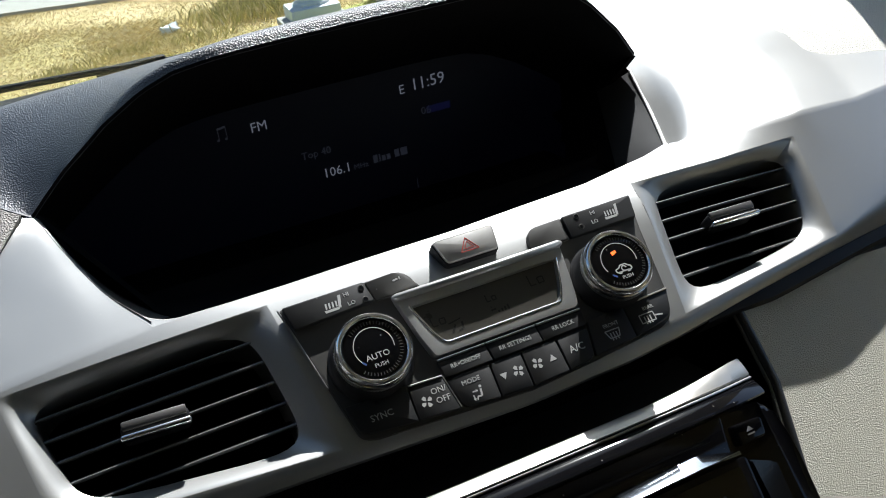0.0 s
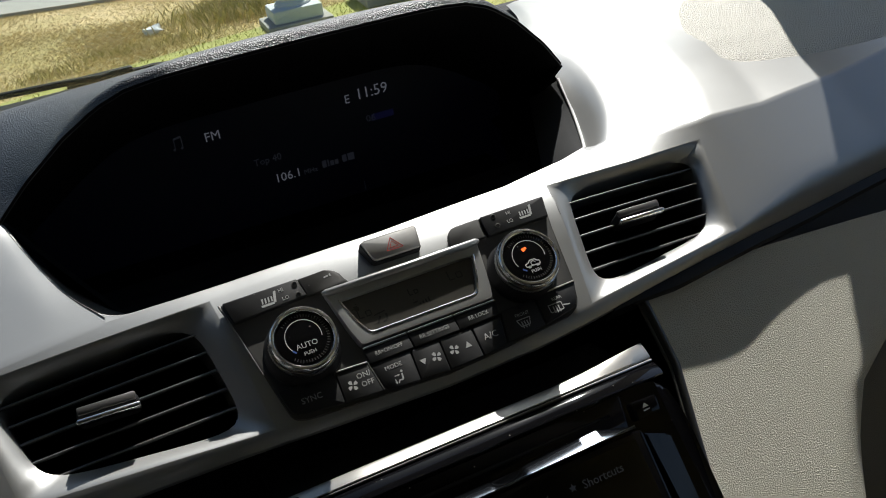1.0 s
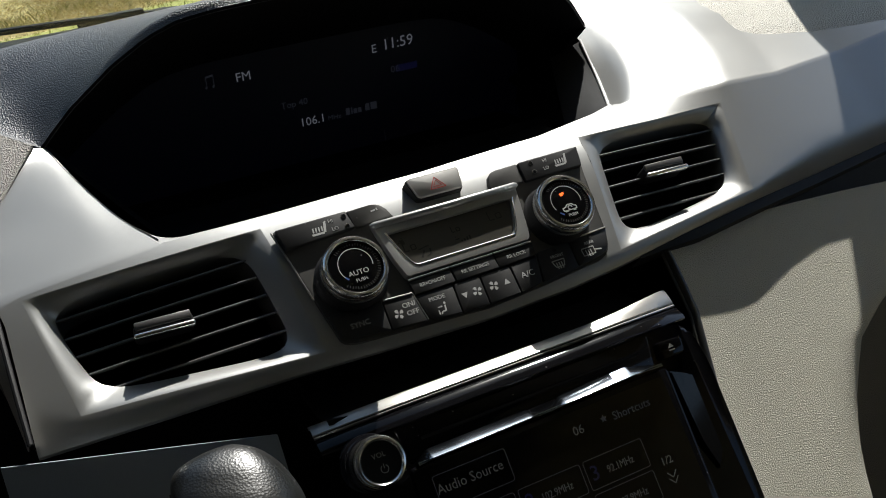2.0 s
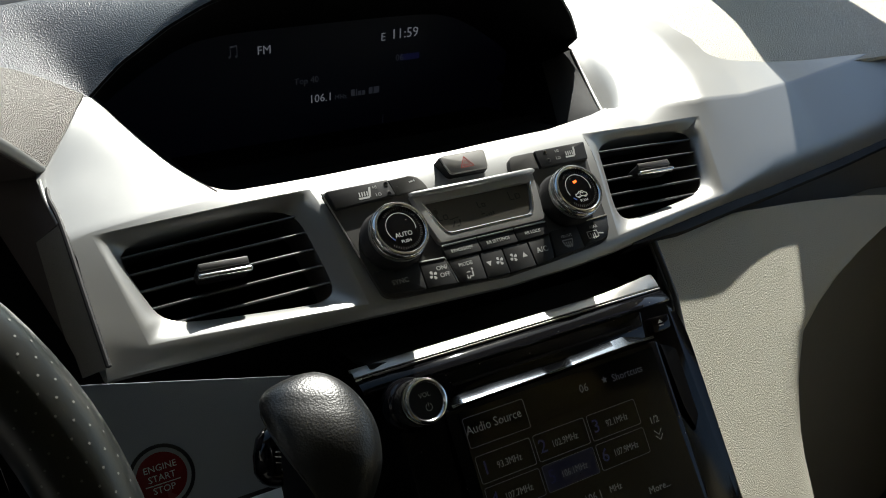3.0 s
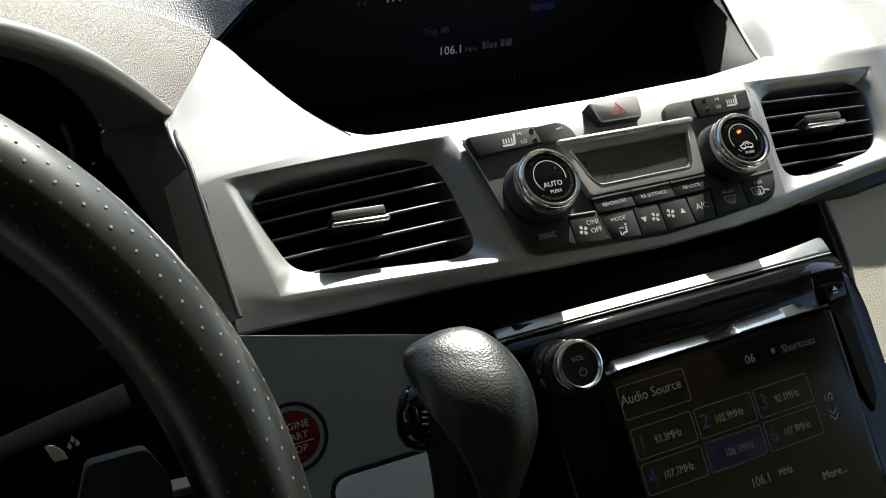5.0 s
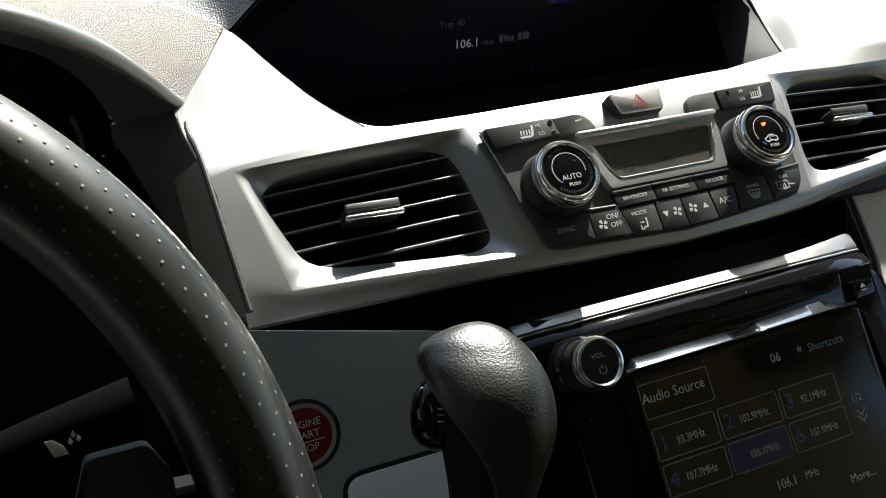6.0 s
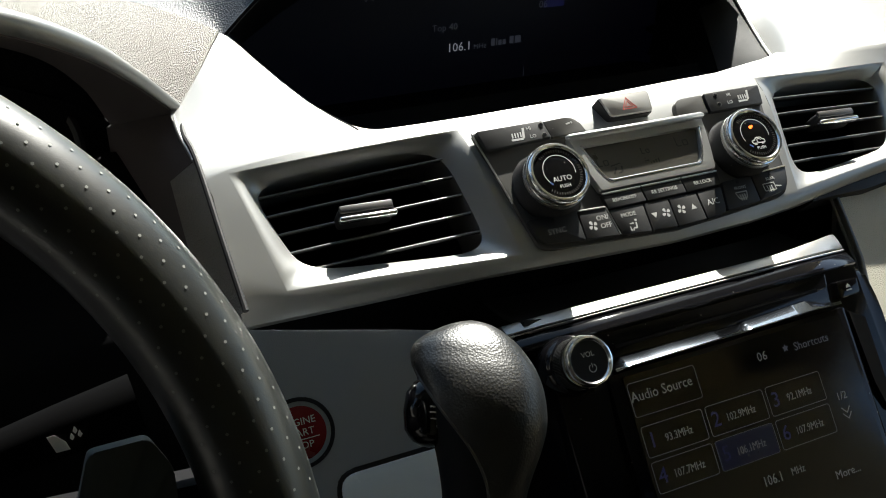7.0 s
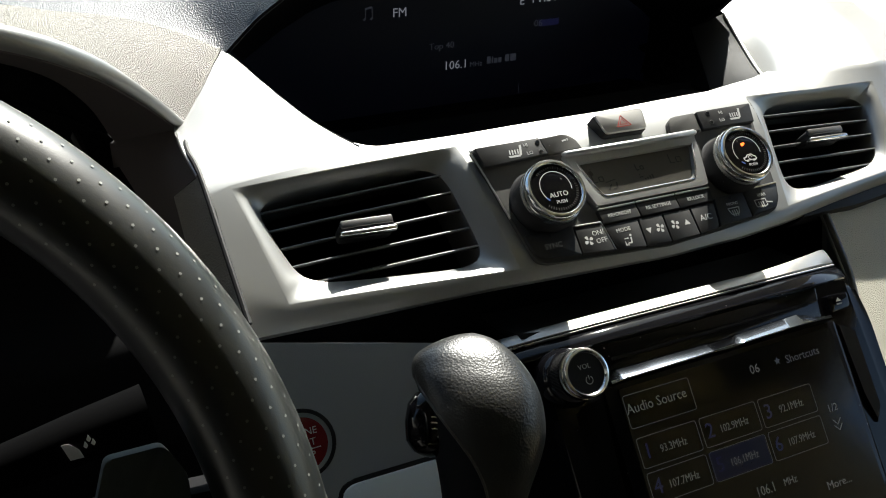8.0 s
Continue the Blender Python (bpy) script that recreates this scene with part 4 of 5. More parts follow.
    for r, z in ((0.0190, 0.0105), (0.0202, 0.0112), (0.0203, 0.0132), (0.0192, 0.0138)):
        loops.append([bm.verts.new((c[0] + (r - 0.00035 * (k % 2)) * math.cos(2 * math.pi * k / n), c[1] + (r - 0.00035 * (k % 2)) * math.sin(2 * math.pi * k / n), z + 0.0008)) for k in range(n)])
    for a, b in zip(loops, loops[1:]):
        for k in range(n):
            bm.faces.new((a[k], a[(k + 1) % n], b[(k + 1) % n], b[k]))
    part("knurl", bm, SATIN, knob, "fine metal knurling", angle=25)
    part("chrome_ring", lathe([(0.0188, 0.0130), (0.0200, 0.0138), (0.0203, 0.0150), (0.0199, 0.0162), (0.0190, 0.0166), (0.0194, 0.0172), (0.0197, 0.0184), (0.0194, 0.0198), (0.0184, 0.0208), (0.0172, 0.0209), (0.0164, 0.0202), (0.0161, 0.0190)], 72, (*c, 0.0008)), CHROME, knob, "stepped chrome ring")
    part("dial_face", lathe([(0.0162, 0.0180), (0.0162, 0.0193), (0.0150, 0.0197), (0.0, 0.0197)], 48, (*c, 0.0008)), GLOSS, knob, "glossy black face")
    z = 0.0206
    a0, a1 = (-15, 215) if s < 0 else (-15, 205)
    flat("scale_arc", ring(c[0], c[1] + 0.0008, 0.0104, 0.00045, a0, a1, 48), z, MARK, knob)
    ticks = [bar(c[0] + 0.0130 * math.cos(a), c[1] + 0.0130 * math.sin(a), c[0] + 0.0147 * math.cos(a), c[1] + 0.0147 * math.sin(a), 0.0004) for a in np.linspace(-2.3, 2.3, 40)]
    flat("ticks", ticks, z, TICK, knob)
    flat("blue_mark", ring(c[0], c[1] + 0.0008, 0.0104, 0.0010, 214 if s < 0 else 222, 228 if s < 0 else 238, 6), z, BLUEMARK, knob)
    if s < 0:
        writing("print", "AUTO", 0.0046, (c[0] + 0.0002, c[1] - 0.0042, z), MARK, knob)
        writing("print", "PUSH", 0.0031, (c[0] + 0.0004, c[1] - 0.0090, z), MARK, knob)
    else:
        flat("dial_lamp", [bar(c[0] - 0.0024, c[1] + 0.0054, c[0] - 0.0006, c[1] + 0.0058, 0.0020), bar(c[0] - 0.0004, c[1] + 0.0061, c[0] + 0.0007, c[1] + 0.0062, 0.0015)], z, REDLED, knob, 0.0002, "lit amber lamp")
        body = [(c[0] + q[0] * 0.001, c[1] - 0.0048 + q[1] * 0.001) for q in ((-4.6, -1.2), (-5.0, 0.6), (-2.6, 1.2), (-1.2, 2.6), (2.2, 2.6), (3.4, 1.2), (4.8, 0.8), (4.8, -1.2))]
        flat("car_symbol", [bar(*body[i], *body[(i + 1) % len(body)], 0.0007) for i in range(len(body))] + ring(c[0] + 0.0004, c[1] - 0.0044, 0.0014, 0.0006, 0, 270, 12)
             + [bar(c[0] + dx - 0.0010, c[1] - 0.0064, c[0] + dx + 0.0010, c[1] - 0.0064, 0.0014) for dx in (-0.0028, 0.0028)], z, MARK, knob)
        writing("print", "PUSH", 0.0029, (c[0] + 0.0004, c[1] - 0.0095, z), MARK, knob)


climate()

# ---- hazard switch ----
HAZARD = material("warm grey key cap", (0.42, 0.41, 0.39), 0.42, 0.3, 0.06, 60, 0.00006, 2500, spec=0.4, speck=0.3)
hz = thing("hazard_switch", "grey hazard warning switch with a red triangle", "switch", DASH)
cap = part("cap", prism(rounded([(-0.0150, 0.0708), (0.0160, 0.0704), (0.0186, 0.0852), (-0.0186, 0.0856)], [0.003, 0.0015, 0.0015, 0.002], 4), 0.0036, 0.0055, 0.0008), HAZARD, hz, "soft grey key cap")
# shade on the key's sides is put into this black colour
part("skirt", prism(rounded([(-0.0156, 0.0702), (0.0164, 0.0698), (0.0190, 0.0854), (-0.0192, 0.0858)], [0.003, 0.0015, 0.0015, 0.002], 4), -0.006, 0.0036, 0.0004), BLACK, hz, "sides of the key, black to stand for their shade")
tri_o = [(-0.0052, 0.0742), (0.0056, 0.0742), (0.0002, 0.0822)]
flat("triangle", [bar(*tri_o[i], *tri_o[(i + 1) % 3], 0.0005) for i in range(3)], 0.0055, REDMARK, cap)
tri_i = [(-0.0026, 0.0757), (0.0030, 0.0757), (0.0002, 0.0799)]
flat("inner_triangle", [bar(*tri_i[i], *tri_i[(i + 1) % 3], 0.0004) for i in range(3)], 0.0055, REDMARK, cap)

# ---- upper display ----
UPPER = Matrix.Translation((0, 0.288, 0.045)) @ Matrix.Rotation(radians(90), 4, "X")
up = thing("upper_display", "recessed dark information screen showing radio text and clock", "display screen", UPPER)
part("screen_panel", box(0.42, 0.150, 0.006, 0.002, (0.0, -0.032, -0.005)), DEEPSCREEN, up, "dark screen")


def uz(name, body, size, x, z, mat=GLOW, align="CENTER"):
    writing(name, body, size, (x, z - 0.045, 0.0002), mat, up, align=align)


def glow_bar(x0, x1, z0, z1, mat):
    flat("glow", [[(x0, z0 - 0.045), (x1, z0 - 0.045), (x1, z1 - 0.045), (x0, z1 - 0.045)]], 0.0001, mat, up)


uz("screen_print", "FM", 0.0108, -0.0518, 0.0580)
uz("screen_print", "11:59", 0.0135, 0.0885, 0.0590)
uz("screen_print", "E", 0.0105, 0.0655, 0.0575)
uz("screen_print", "Top 40", 0.0083, -0.0125, 0.0255, DIM)
uz("screen_print", "106.1", 0.0108, 0.0015, 0.0070)
uz("screen_print", "MHz", 0.0065, 0.0215, 0.0055, DIM)
for q, (a, b) in enumerate(((0.0325, 0.0362), (0.0375, 0.0387), (0.0398, 0.0430), (0.0440, 0.0472), (0.0510, 0.0550), (0.0562, 0.0622))):
    glow_bar(a, b, 0.0045, 0.0110 - (0.002 if q in (2, 3) else 0), DIM)
flat("note_symbol", [[(x - 0.0022, 0.0104), (x - 0.0008, 0.0092), (x + 0.0003, 0.0104), (x - 0.0008, 0.0117)] for x in (-0.0825, -0.0765)]
     + [bar(x, 0.0104, x, 0.0195, 0.0006) for x in (-0.0825, -0.0765)] + [bar(-0.0828, 0.0190, -0.0762, 0.0198, 0.0016)], 0.0002, DIM, up)
glow_bar(0.084, 0.105, 0.033, 0.039, BLUE)
uz("screen_print", "06", 0.0090, 0.0835, 0.036, DIM)
glow_bar(0.0665, 0.0670, -0.027, -0.018, DIM)
glow_bar(-0.05, 0.10, -0.03, -0.029, BLUE)


# ---- head unit: its frame has x across, y up its face, z out ----
HU = Matrix.Translation((0, -0.09997, -0.0831)) @ Matrix.Rotation(radians(50), 4, "X")
hu = thing("head_unit", "glossy black centre stack with touch screen, disc slot and volume knob", "car stereo", HU)


def stack_bow(x):
    """The top of the stack bends back at both ends."""
    return -3.9 * max(0.0, abs(x) - 0.06) ** 2


sg = rounded([(-0.1185, -0.19), (0.1225, -0.19), (0.1215, 0.020), (0.1165, 0.0440), (0.105, 0.0470), (-0.105, 0.0470), (-0.1165, 0.0440), (-0.1180, 0.020)], [0, 0, 0.01, 0.008, 0.006, 0.006, 0.008, 0.01], 4)
part("surround", prism(sg, -0.05, -0.0020, 0.004, 3), GLOSS, hu, "piano black surround")
# band over the slot, turned up to the sky
XS = np.linspace(-0.128, 0.127, 54)
rows = [[(x, y, z + stack_bow(x)) for y, z in ((0.0462, -0.006), (0.0470, 0.0008), (0.0480, 0.0016), (0.0500, 0.0008), (0.0540, -0.0022), (0.0562, -0.0045), (0.0566, -0.0070))] for x in XS]
shell("upper_band", rows, GLOSS, hu, "gloss black band over the disc slot", 0.003)
rows = [[(x, y, z + stack_bow(x)) for y, z in ((0.0568, -0.0062), (0.0574, -0.0044), (0.0580, -0.0044), (0.0586, -0.0056))] for x in XS]
shell("rail_bead", rows, SATIN, hu, "fine bright bead under the rail", 0.001)
rows = []
for x in XS:
    e = max(0.0, x - 0.050) / 0.070
    w = (0.0064 + 0.0046 * min(1, e) ** 1.4) 
    rows.append([(x, 0.0590 + w * a, -0.0052 - (0.9 - 0.5 * min(1, e)) * w * b + stack_bow(x)) for a, b in ((0, 0.35), (0.0, 0.1), (0.12, 0), (0.5, 0.35), (0.9, 0.8), (1.0, 1.0), (1.0, 1.35))])
shell("top_rail", rows, RAIL, hu, "pale satin rail along the top", 0.002)
rows = [[HU.inverted() @ Vector((x, y + 0.9 * max(0, abs(x) - 0.09) ** 1.5, z)) for y, z in ((0.0, -0.062), (-0.025, -0.058), (-0.042, -0.052), (-0.0500, -0.0480))] for x in np.linspace(-0.118, 0.112, 12)]
shell("shelf", rows, BLACK, hu, "dark shelf behind the rail", 0.003)
# recessed face with the disc slot, and the polished blade below it
part("slot_face", prism(rounded([(-0.086, 0.0255), (0.083, 0.0260), (0.086, 0.0462), (-0.088, 0.0462)], 0.002, 3), -0.006, -0.0012, 0.0006), GLOSS, hu, "gloss black slot face")
part("disc_slot", box(0.150, 0.0022, 0.004, 0.0008, (0.0, 0.0372, -0.0022)), CAVITY, hu, "disc slot")


def blade(points, name, label):
    """A bevelled strip from a lower line to an upper one, the upper set back."""
    rows = [[(x, y0 - 0.0006, 0.0035), (x, y0, 0.0066), (x + dx * 0.08, y0 + (y1 - y0) * 0.08, 0.0070), (x + dx, y1 + 0.0006, 0.0014), (x + dx, y1 + 0.0010, -0.002)] for x, y0, y1, dx in points]
    return shell(name, rows, DARKCHROME, hu, label, 0.001)


def blade_top(x):
    d = (x - 0.0012) / 0.0098
    return 0.0299 + 0.0023 * max(0, x / 0.0615) - (0.0026 * math.sqrt(1 - d * d) if abs(d) < 1 else 0)


pts = [(-0.0835 + 0.0167 * k / 10 * 0.5, 0.0245, 0.0246 + 0.0053 * k / 10, 0.0) for k in range(11)]
pts += [(x, 0.0245 + 0.0016 * (x + 0.0752) / 0.14, blade_top(x), 0.0) for x in np.linspace(-0.0740, 0.0610, 70)]
pts += [(0.0610 + 0.0227 * k / 8, 0.0261, blade_top(0.061) + (0.0263 - blade_top(0.061)) * k / 8, 0.0) for k in range(1, 9)]
blade(pts, "slot_blade", "polished blade under the slot")
part("thumb_notch", prism(rounded([(-0.0090, 0.0302), (-0.006, 0.0276), (0.0, 0.0268), (0.006, 0.0274), (0.0112, 0.0302)], 0.002, 3), -0.001, 0.0012, 0.0004), CAVITY, hu, "thumb notch")
# screen with its frame and bevelled cheeks
part("screen_frame", prism(rounded([(-0.0885, -0.125), (0.0885, -0.125), (0.0885, 0.0235), (-0.0880, 0.0235)], 0.003, 3), -0.006, 0.0030, 0.0015), GLOSS, hu, "gloss black screen frame")
for k in (-1, 1):
    o = [(0.0892, 0.0205), (0.1075, 0.0135), (0.1085, -0.0353), (0.0985, -0.0455), (0.0925, -0.0265)]
    bm = bmesh.new()
    lo = [bm.verts.new((x * k, y, -0.004)) for x, y in o]
    hi = [bm.verts.new((x * k, y, 0.0036 - (x - 0.089) * 0.32)) for x, y in o]
    bm.faces.new(hi)
    for q in range(5):
        bm.faces.new((lo[q], lo[(q + 1) % 5], hi[(q + 1) % 5], hi[q]))
    bmesh.ops.bevel(bm, geom=[e for e in bm.edges if all(v in hi for v in e.verts)], offset=0.0008, segments=2, affect="EDGES", clamp_overlap=True)
    part("side_blade", bm, GLOSS, hu, "bevelled gloss facet beside the screen", angle=30)
scr = part("touch_screen", prism(rounded([(-0.0800, -0.100), (0.0835, -0.100), (0.0815, 0.0197), (-0.0795, 0.0197)], 0.001, 2), 0.0, 0.0042), SCREEN, hu, "dark touch screen showing radio presets")
ZT = 0.0043


def outline(x0, y0, x1, y1):
    pts = rounded([(x0, y0), (x1, y0), (x1, y1), (x0, y1)], 0.0015, 2)
    return [bar(*pts[i], *pts[(i + 1) % len(pts)], 0.0004) for i in range(len(pts))]


writing("screen_print", "Audio Source", 0.0082, (-0.0572, 0.0072, ZT), TOUCHTEXT, scr, stretch=0.92)
flat("screen_key", outline(-0.0785, -0.0036, -0.0325, 0.0153), ZT, DIM, scr)
writing("screen_print", "06", 0.0076, (0.0156, 0.0084, ZT), TOUCHTEXT, scr)
writing("screen_print", "Shortcuts", 0.0070, (0.0536, 0.0082, ZT), DIM, scr)
flat("star", [[(0.0337 + r * math.cos(a), 0.0092 + r * math.sin(a)) for a, r in ((math.pi / 2 + k * math.pi / 5, 0.0026 if k % 2 == 0 else 0.0011) for k in range(10))]], ZT, DIM, scr)
for r, names in enumerate((("93.3MHz", "102.9MHz", "92.1MHz"), ("107.7MHz", "106.1MHz", "107.9MHz"))):
    for c, word in enumerate(names):
        x0, y1 = -0.0778 + 0.0440 * c, -0.0094 - 0.0200 * r
        x1, y0 = x0 + 0.0415, y1 - 0.0172
        flat("screen_key", outline(x0, y0, x1, y1), ZT, DIM, scr)
        writing("screen_print", word, 0.0064, ((x0 + x1) / 2 + 0.0022, (y0 + y1) / 2 - 0.0008, ZT), TOUCHTEXT, scr, stretch=0.80)
        writing("screen_print", str(r * 3 + c + 1), 0.0125, (x0 + 0.0055, (y0 + y1) / 2, ZT), BLUE, scr)
flat("selected_key", [[(-0.0343, -0.0462), (0.0072, -0.0462), (0.0072, -0.0298), (-0.0343, -0.0298)]], ZT - 0.0001, SELECTED, scr, 0.00006, "faint blue selected preset")
writing("screen_print", "106.1", 0.0080, (-0.0030, -0.0598, ZT), TOUCHTEXT, scr, stretch=0.85)
writing("screen_print", "MHz", 0.0062, (0.0155, -0.0596, ZT), TOUCHTEXT, scr, stretch=0.85)
writing("screen_print", "More...", 0.0068, (0.0500, -0.0705, ZT), TOUCHTEXT, scr)
writing("screen_print", "1/2", 0.0066, (0.0629, -0.0277, ZT), TOUCHTEXT, scr)
flat("arrow", [bar(0.0600, -0.0345 - d, 0.0632, -0.0380 - d, 0.0006) for d in (0, 0.0036)] + [bar(0.0632, -0.0380 - d, 0.0664, -0.0345 - d, 0.0006) for d in (0, 0.0036)], ZT, TOUCHTEXT, scr)
ej = part("eject_button", prism(rounded([(0.0885, 0.0280), (0.1055, 0.0285), (0.1065, 0.0385), (0.0890, 0.0392)], 0.002, 3), -0.004, 0.0022, 0.0008), GLOSS, hu, "gloss black eject key")
flat("eject_symbol", [[(0.0948, 0.0338), (0.0992, 0.0338), (0.0970, 0.0364)], bar(0.0948, 0.0322, 0.0992, 0.0322, 0.0008)], 0.0023, MARK, ej)
vc = (-0.1072, 0.0338)
vol = part("volume_knob", lathe([(0.0195, -0.006), (0.0190, 0.003), (0.0175, 0.0050), (0.0162, 0.0065), (0.0156, 0.0150), (0.0150, 0.0200)], 48, (*vc, 0)), GLOSS, hu, "volume knob on a gloss black boss")
bm = bmesh.new()
for k in range(110):
    a = 2 * math.pi * k / 110
    bmesh.ops.create_cube(bm, size=1, matrix=Matrix.Translation((vc[0] + 0.0157 * math.cos(a), vc[1] + 0.0157 * math.sin(a), 0.0125)) @ Matrix.Rotation(a, 4, "Z") @ Matrix.Diagonal((0.0010, 0.00045, 0.0085, 1)))
part("ribs", bm, KEY, vol, "fine ribs round the knob", smooth=False)
part("chrome_ring", lathe([(0.0148, 0.0175), (0.0160, 0.0185), (0.0164, 0.0200), (0.0160, 0.0214), (0.0152, 0.0218), (0.0156, 0.0226), (0.0157, 0.0240), (0.0150, 0.0252), (0.0138, 0.0256), (0.0126, 0.0248), (0.0121, 0.0236)], 64, (*vc, 0)), CHROME, vol, "chrome ring")
part("knob_face", lathe([(0.0123, 0.0232), (0.0122, 0.0240), (0, 0.0242)], 40, (*vc, 0)), BLACK, vol)
writing("print", "VOL", 0.0046, (vc[0] - 0.0004, vc[1] + 0.0040, 0.0243), MARK, vol)
flat("power_symbol", ring(vc[0] + 0.0006, vc[1] - 0.0046, 0.0024, 0.0005, 120, 420, 20) + [bar(vc[0] + 0.0006, vc[1] - 0.0042, vc[0] + 0.0006, vc[1] - 0.0014, 0.0005)], 0.0242, MARK, vol)
for ob in (vol, *vol.children):
    for v in ob.data.vertices:
        v.co.x, v.co.y = vc[0] + (v.co.x - vc[0]) * 0.88, vc[1] + (v.co.y - vc[1]) * 0.88

# ---- panels under the dash ----
low = thing("lower_dash", "beige and grey grained lower dash panels round the centre stack", "dashboard")


def under(z):
    """The slope of the lower panels."""
    return -0.036 + 0.97 * (z + 0.064)


EDGE_X = [(-0.55, 0.16), (-0.25, 0.190), (-0.169, 0.222), (-0.14, 0.245), (-0.111, 0.280), (-0.09, 0.340), (-0.074, 0.410), (-0.05, 0.55), (-0.03, 0.72)]
rows, rim_line = [], []
for z in np.linspace(-0.030, -0.55, 40):
    xe = interp(EDGE_X, z) - 0.015
    x0 = 0.1265 + 0.0215 * min(1, max(0, (z + 0.135) / 0.065))
    row = []
    for q in np.linspace(0, 1, 18):
        x = x0 + (xe - x0) * float(q)
        back = 0.0030 + 0.16 * (x - 0.203) + 0.35 * max(0, x - 0.22) ** 2
        row.append((x, under(z) + 0.642 * back, z - 0.767 * back))
    # rounded edge that turns down and away into the footwell
    (_, y, ze), r = row[-1], 0.050
    for a in (0.25, 0.5, 0.8, 1.1, 1.4, 1.7):
        row.append((xe + r * math.sin(a), y + r * (1 - math.cos(a)) * 1.2, ze - 0.35 * r * math.sin(a)))
    x, y, zz = row[-1]
    row.append((x - 0.004, y + 0.10, zz - 0.01))
    rows.append(row)
    rim_line.append((x0 - 0.0025, row[0][1] + 0.001, row[0][2]))
shell("knee_panel", rows, KNEE, low, "beige grained knee panel", 0.003)
part("piping", tube(rim_line, 0.0034, 10), LEATHER, low, "black piping beside the stack")
part("seam", tube([(x - 0.0042, y - 0.0012, z) for x, y, z in rim_line], 0.0010, 8), SIDEPAD, low, "fine seam along the piping")
# shade under the dash is in the lid's darker colour
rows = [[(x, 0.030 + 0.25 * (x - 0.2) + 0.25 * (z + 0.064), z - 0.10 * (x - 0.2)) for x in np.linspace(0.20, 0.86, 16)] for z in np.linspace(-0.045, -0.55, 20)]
shell("glove_box", rows, LID, low, "beige grained glove box lid, shade put into its colour", 0.004)
rows = []
for x in np.linspace(-0.285, -0.146, 14):
    top = -0.0240 - 0.20 * (x + 0.2677)
    rows.append([(x, -0.052 + 0.6 * (z + 0.074), z) for z in np.linspace(-0.5, top, 30)])
shell("driver_panel", rows, UNDERPANEL, low, "smooth grey panel beside the gear lever", 0.004)
rows = [[(x, y + 0.02 + 0.27 * max(0, x - 0.2), z) for y, z in ((0.16, 0.0), (0.06, -0.04), (0.03, -0.05), (0.02, -0.06), (0.0, -0.2), (-0.05, -0.4))] for x in np.linspace(-0.8, 0.9, 20)]
shell("under_liner", rows, CAVITY, low, "black inner wall of the dash", 0.004)

# ---- start button ----
ST = Matrix.Translation((-0.2545, -0.050, -0.0755)) @ Matrix.Rotation(radians(90 - 31), 4, "X")
st = thing("start_button", "round dark red engine start and stop push button", "push button", ST)
part("collar", lathe([(0.0200, -0.004), (0.0200, 0.001), (0.0187, 0.0030), (0.0170, 0.0030), (0.0162, 0.0010)], 48), BLACK, st, "black collar")
cap = part("cap", lathe([(0.0160, -0.002), (0.0158, 0.0018), (0.0142, 0.0026), (0, 0.0026)], 48), STARTRED, st)
for word, yy in (("ENGINE", 0.0058), ("START", 0.0), ("STOP", -0.0068)):
    writing("print", word, 0.0054, (0, yy, 0.0028), MARK, cap)
flat("line", [bar(-0.010, -0.0034, 0.010, -0.0034, 0.0005)], 0.0028, MARK, cap)

# ---- gear lever ----
GX, GZA, GN = Vector((0.8801, -0.4748, 0)), Vector((0.2894, 0.5365, 0.7927)), Vector((-0.3764, -0.6977, 0.6096))
GL = Matrix(((GX.x, GN.x, GZA.x, -0.183), (GX.y, GN.y, GZA.y, -0.121), (GX.z, GN.z, GZA.z, -0.02), (0, 0, 0, 1)))
gl = thing("gear_lever", "black leather gear lever with a chrome release button and gate plate", "gear lever", GL)
# outline of the grip: height, one side, other side, half depth
GRIP = [(0.0320, -0.0085, -0.0060, 0.002), (0.0312, -0.0145, 0.0000, 0.0120), (0.0290, -0.0205, 0.0050, 0.0180), (0.0250, -0.0285, 0.0112, 0.0230), (0.0205, -0.0348, 0.0160, 0.0255), (0.0150, -0.0358, 0.0205, 0.0265),
        (0.0107, -0.0352, 0.0235, 0.0280), (0.0030, -0.0318, 0.0270, 0.0292), (-0.0050, -0.0300, 0.0288, 0.0296), (-0.0120, -0.0285, 0.0296, 0.0294), (-0.0180, -0.0262, 0.0294, 0.0285), (-0.0272, -0.0225, 0.0272, 0.0262),
        (-0.0374, -0.0200, 0.0237, 0.0232), (-0.0470, -0.0182, 0.0210, 0.0208), (-0.0700, -0.0165, 0.0185, 0.0180), (-0.1050, -0.0160, 0.0170, 0.0165)]
SEAM = [(-0.1050, 0.0060), (-0.0463, 0.0037), (-0.0385, 0.0021), (-0.0263, -0.0048), (-0.0165, -0.0129), (-0.0067, -0.0212), (0.0032, -0.0294), (0.0107, -0.0345), (0.04, -0.06)]


def grip_point(h, a):
    """A place on the grip at height h and angle a."""
    xa, xb, d = (float(np.interp(-h, [-g[0] for g in GRIP], [g[k] for g in GRIP])) for k in (1, 2, 3))
    c, w = (xa + xb) / 2, (xb - xa) / 2
    k = (abs(math.cos(a)) ** 2.5 + abs(math.sin(a)) ** 2.5) ** (-1 / 2.5)
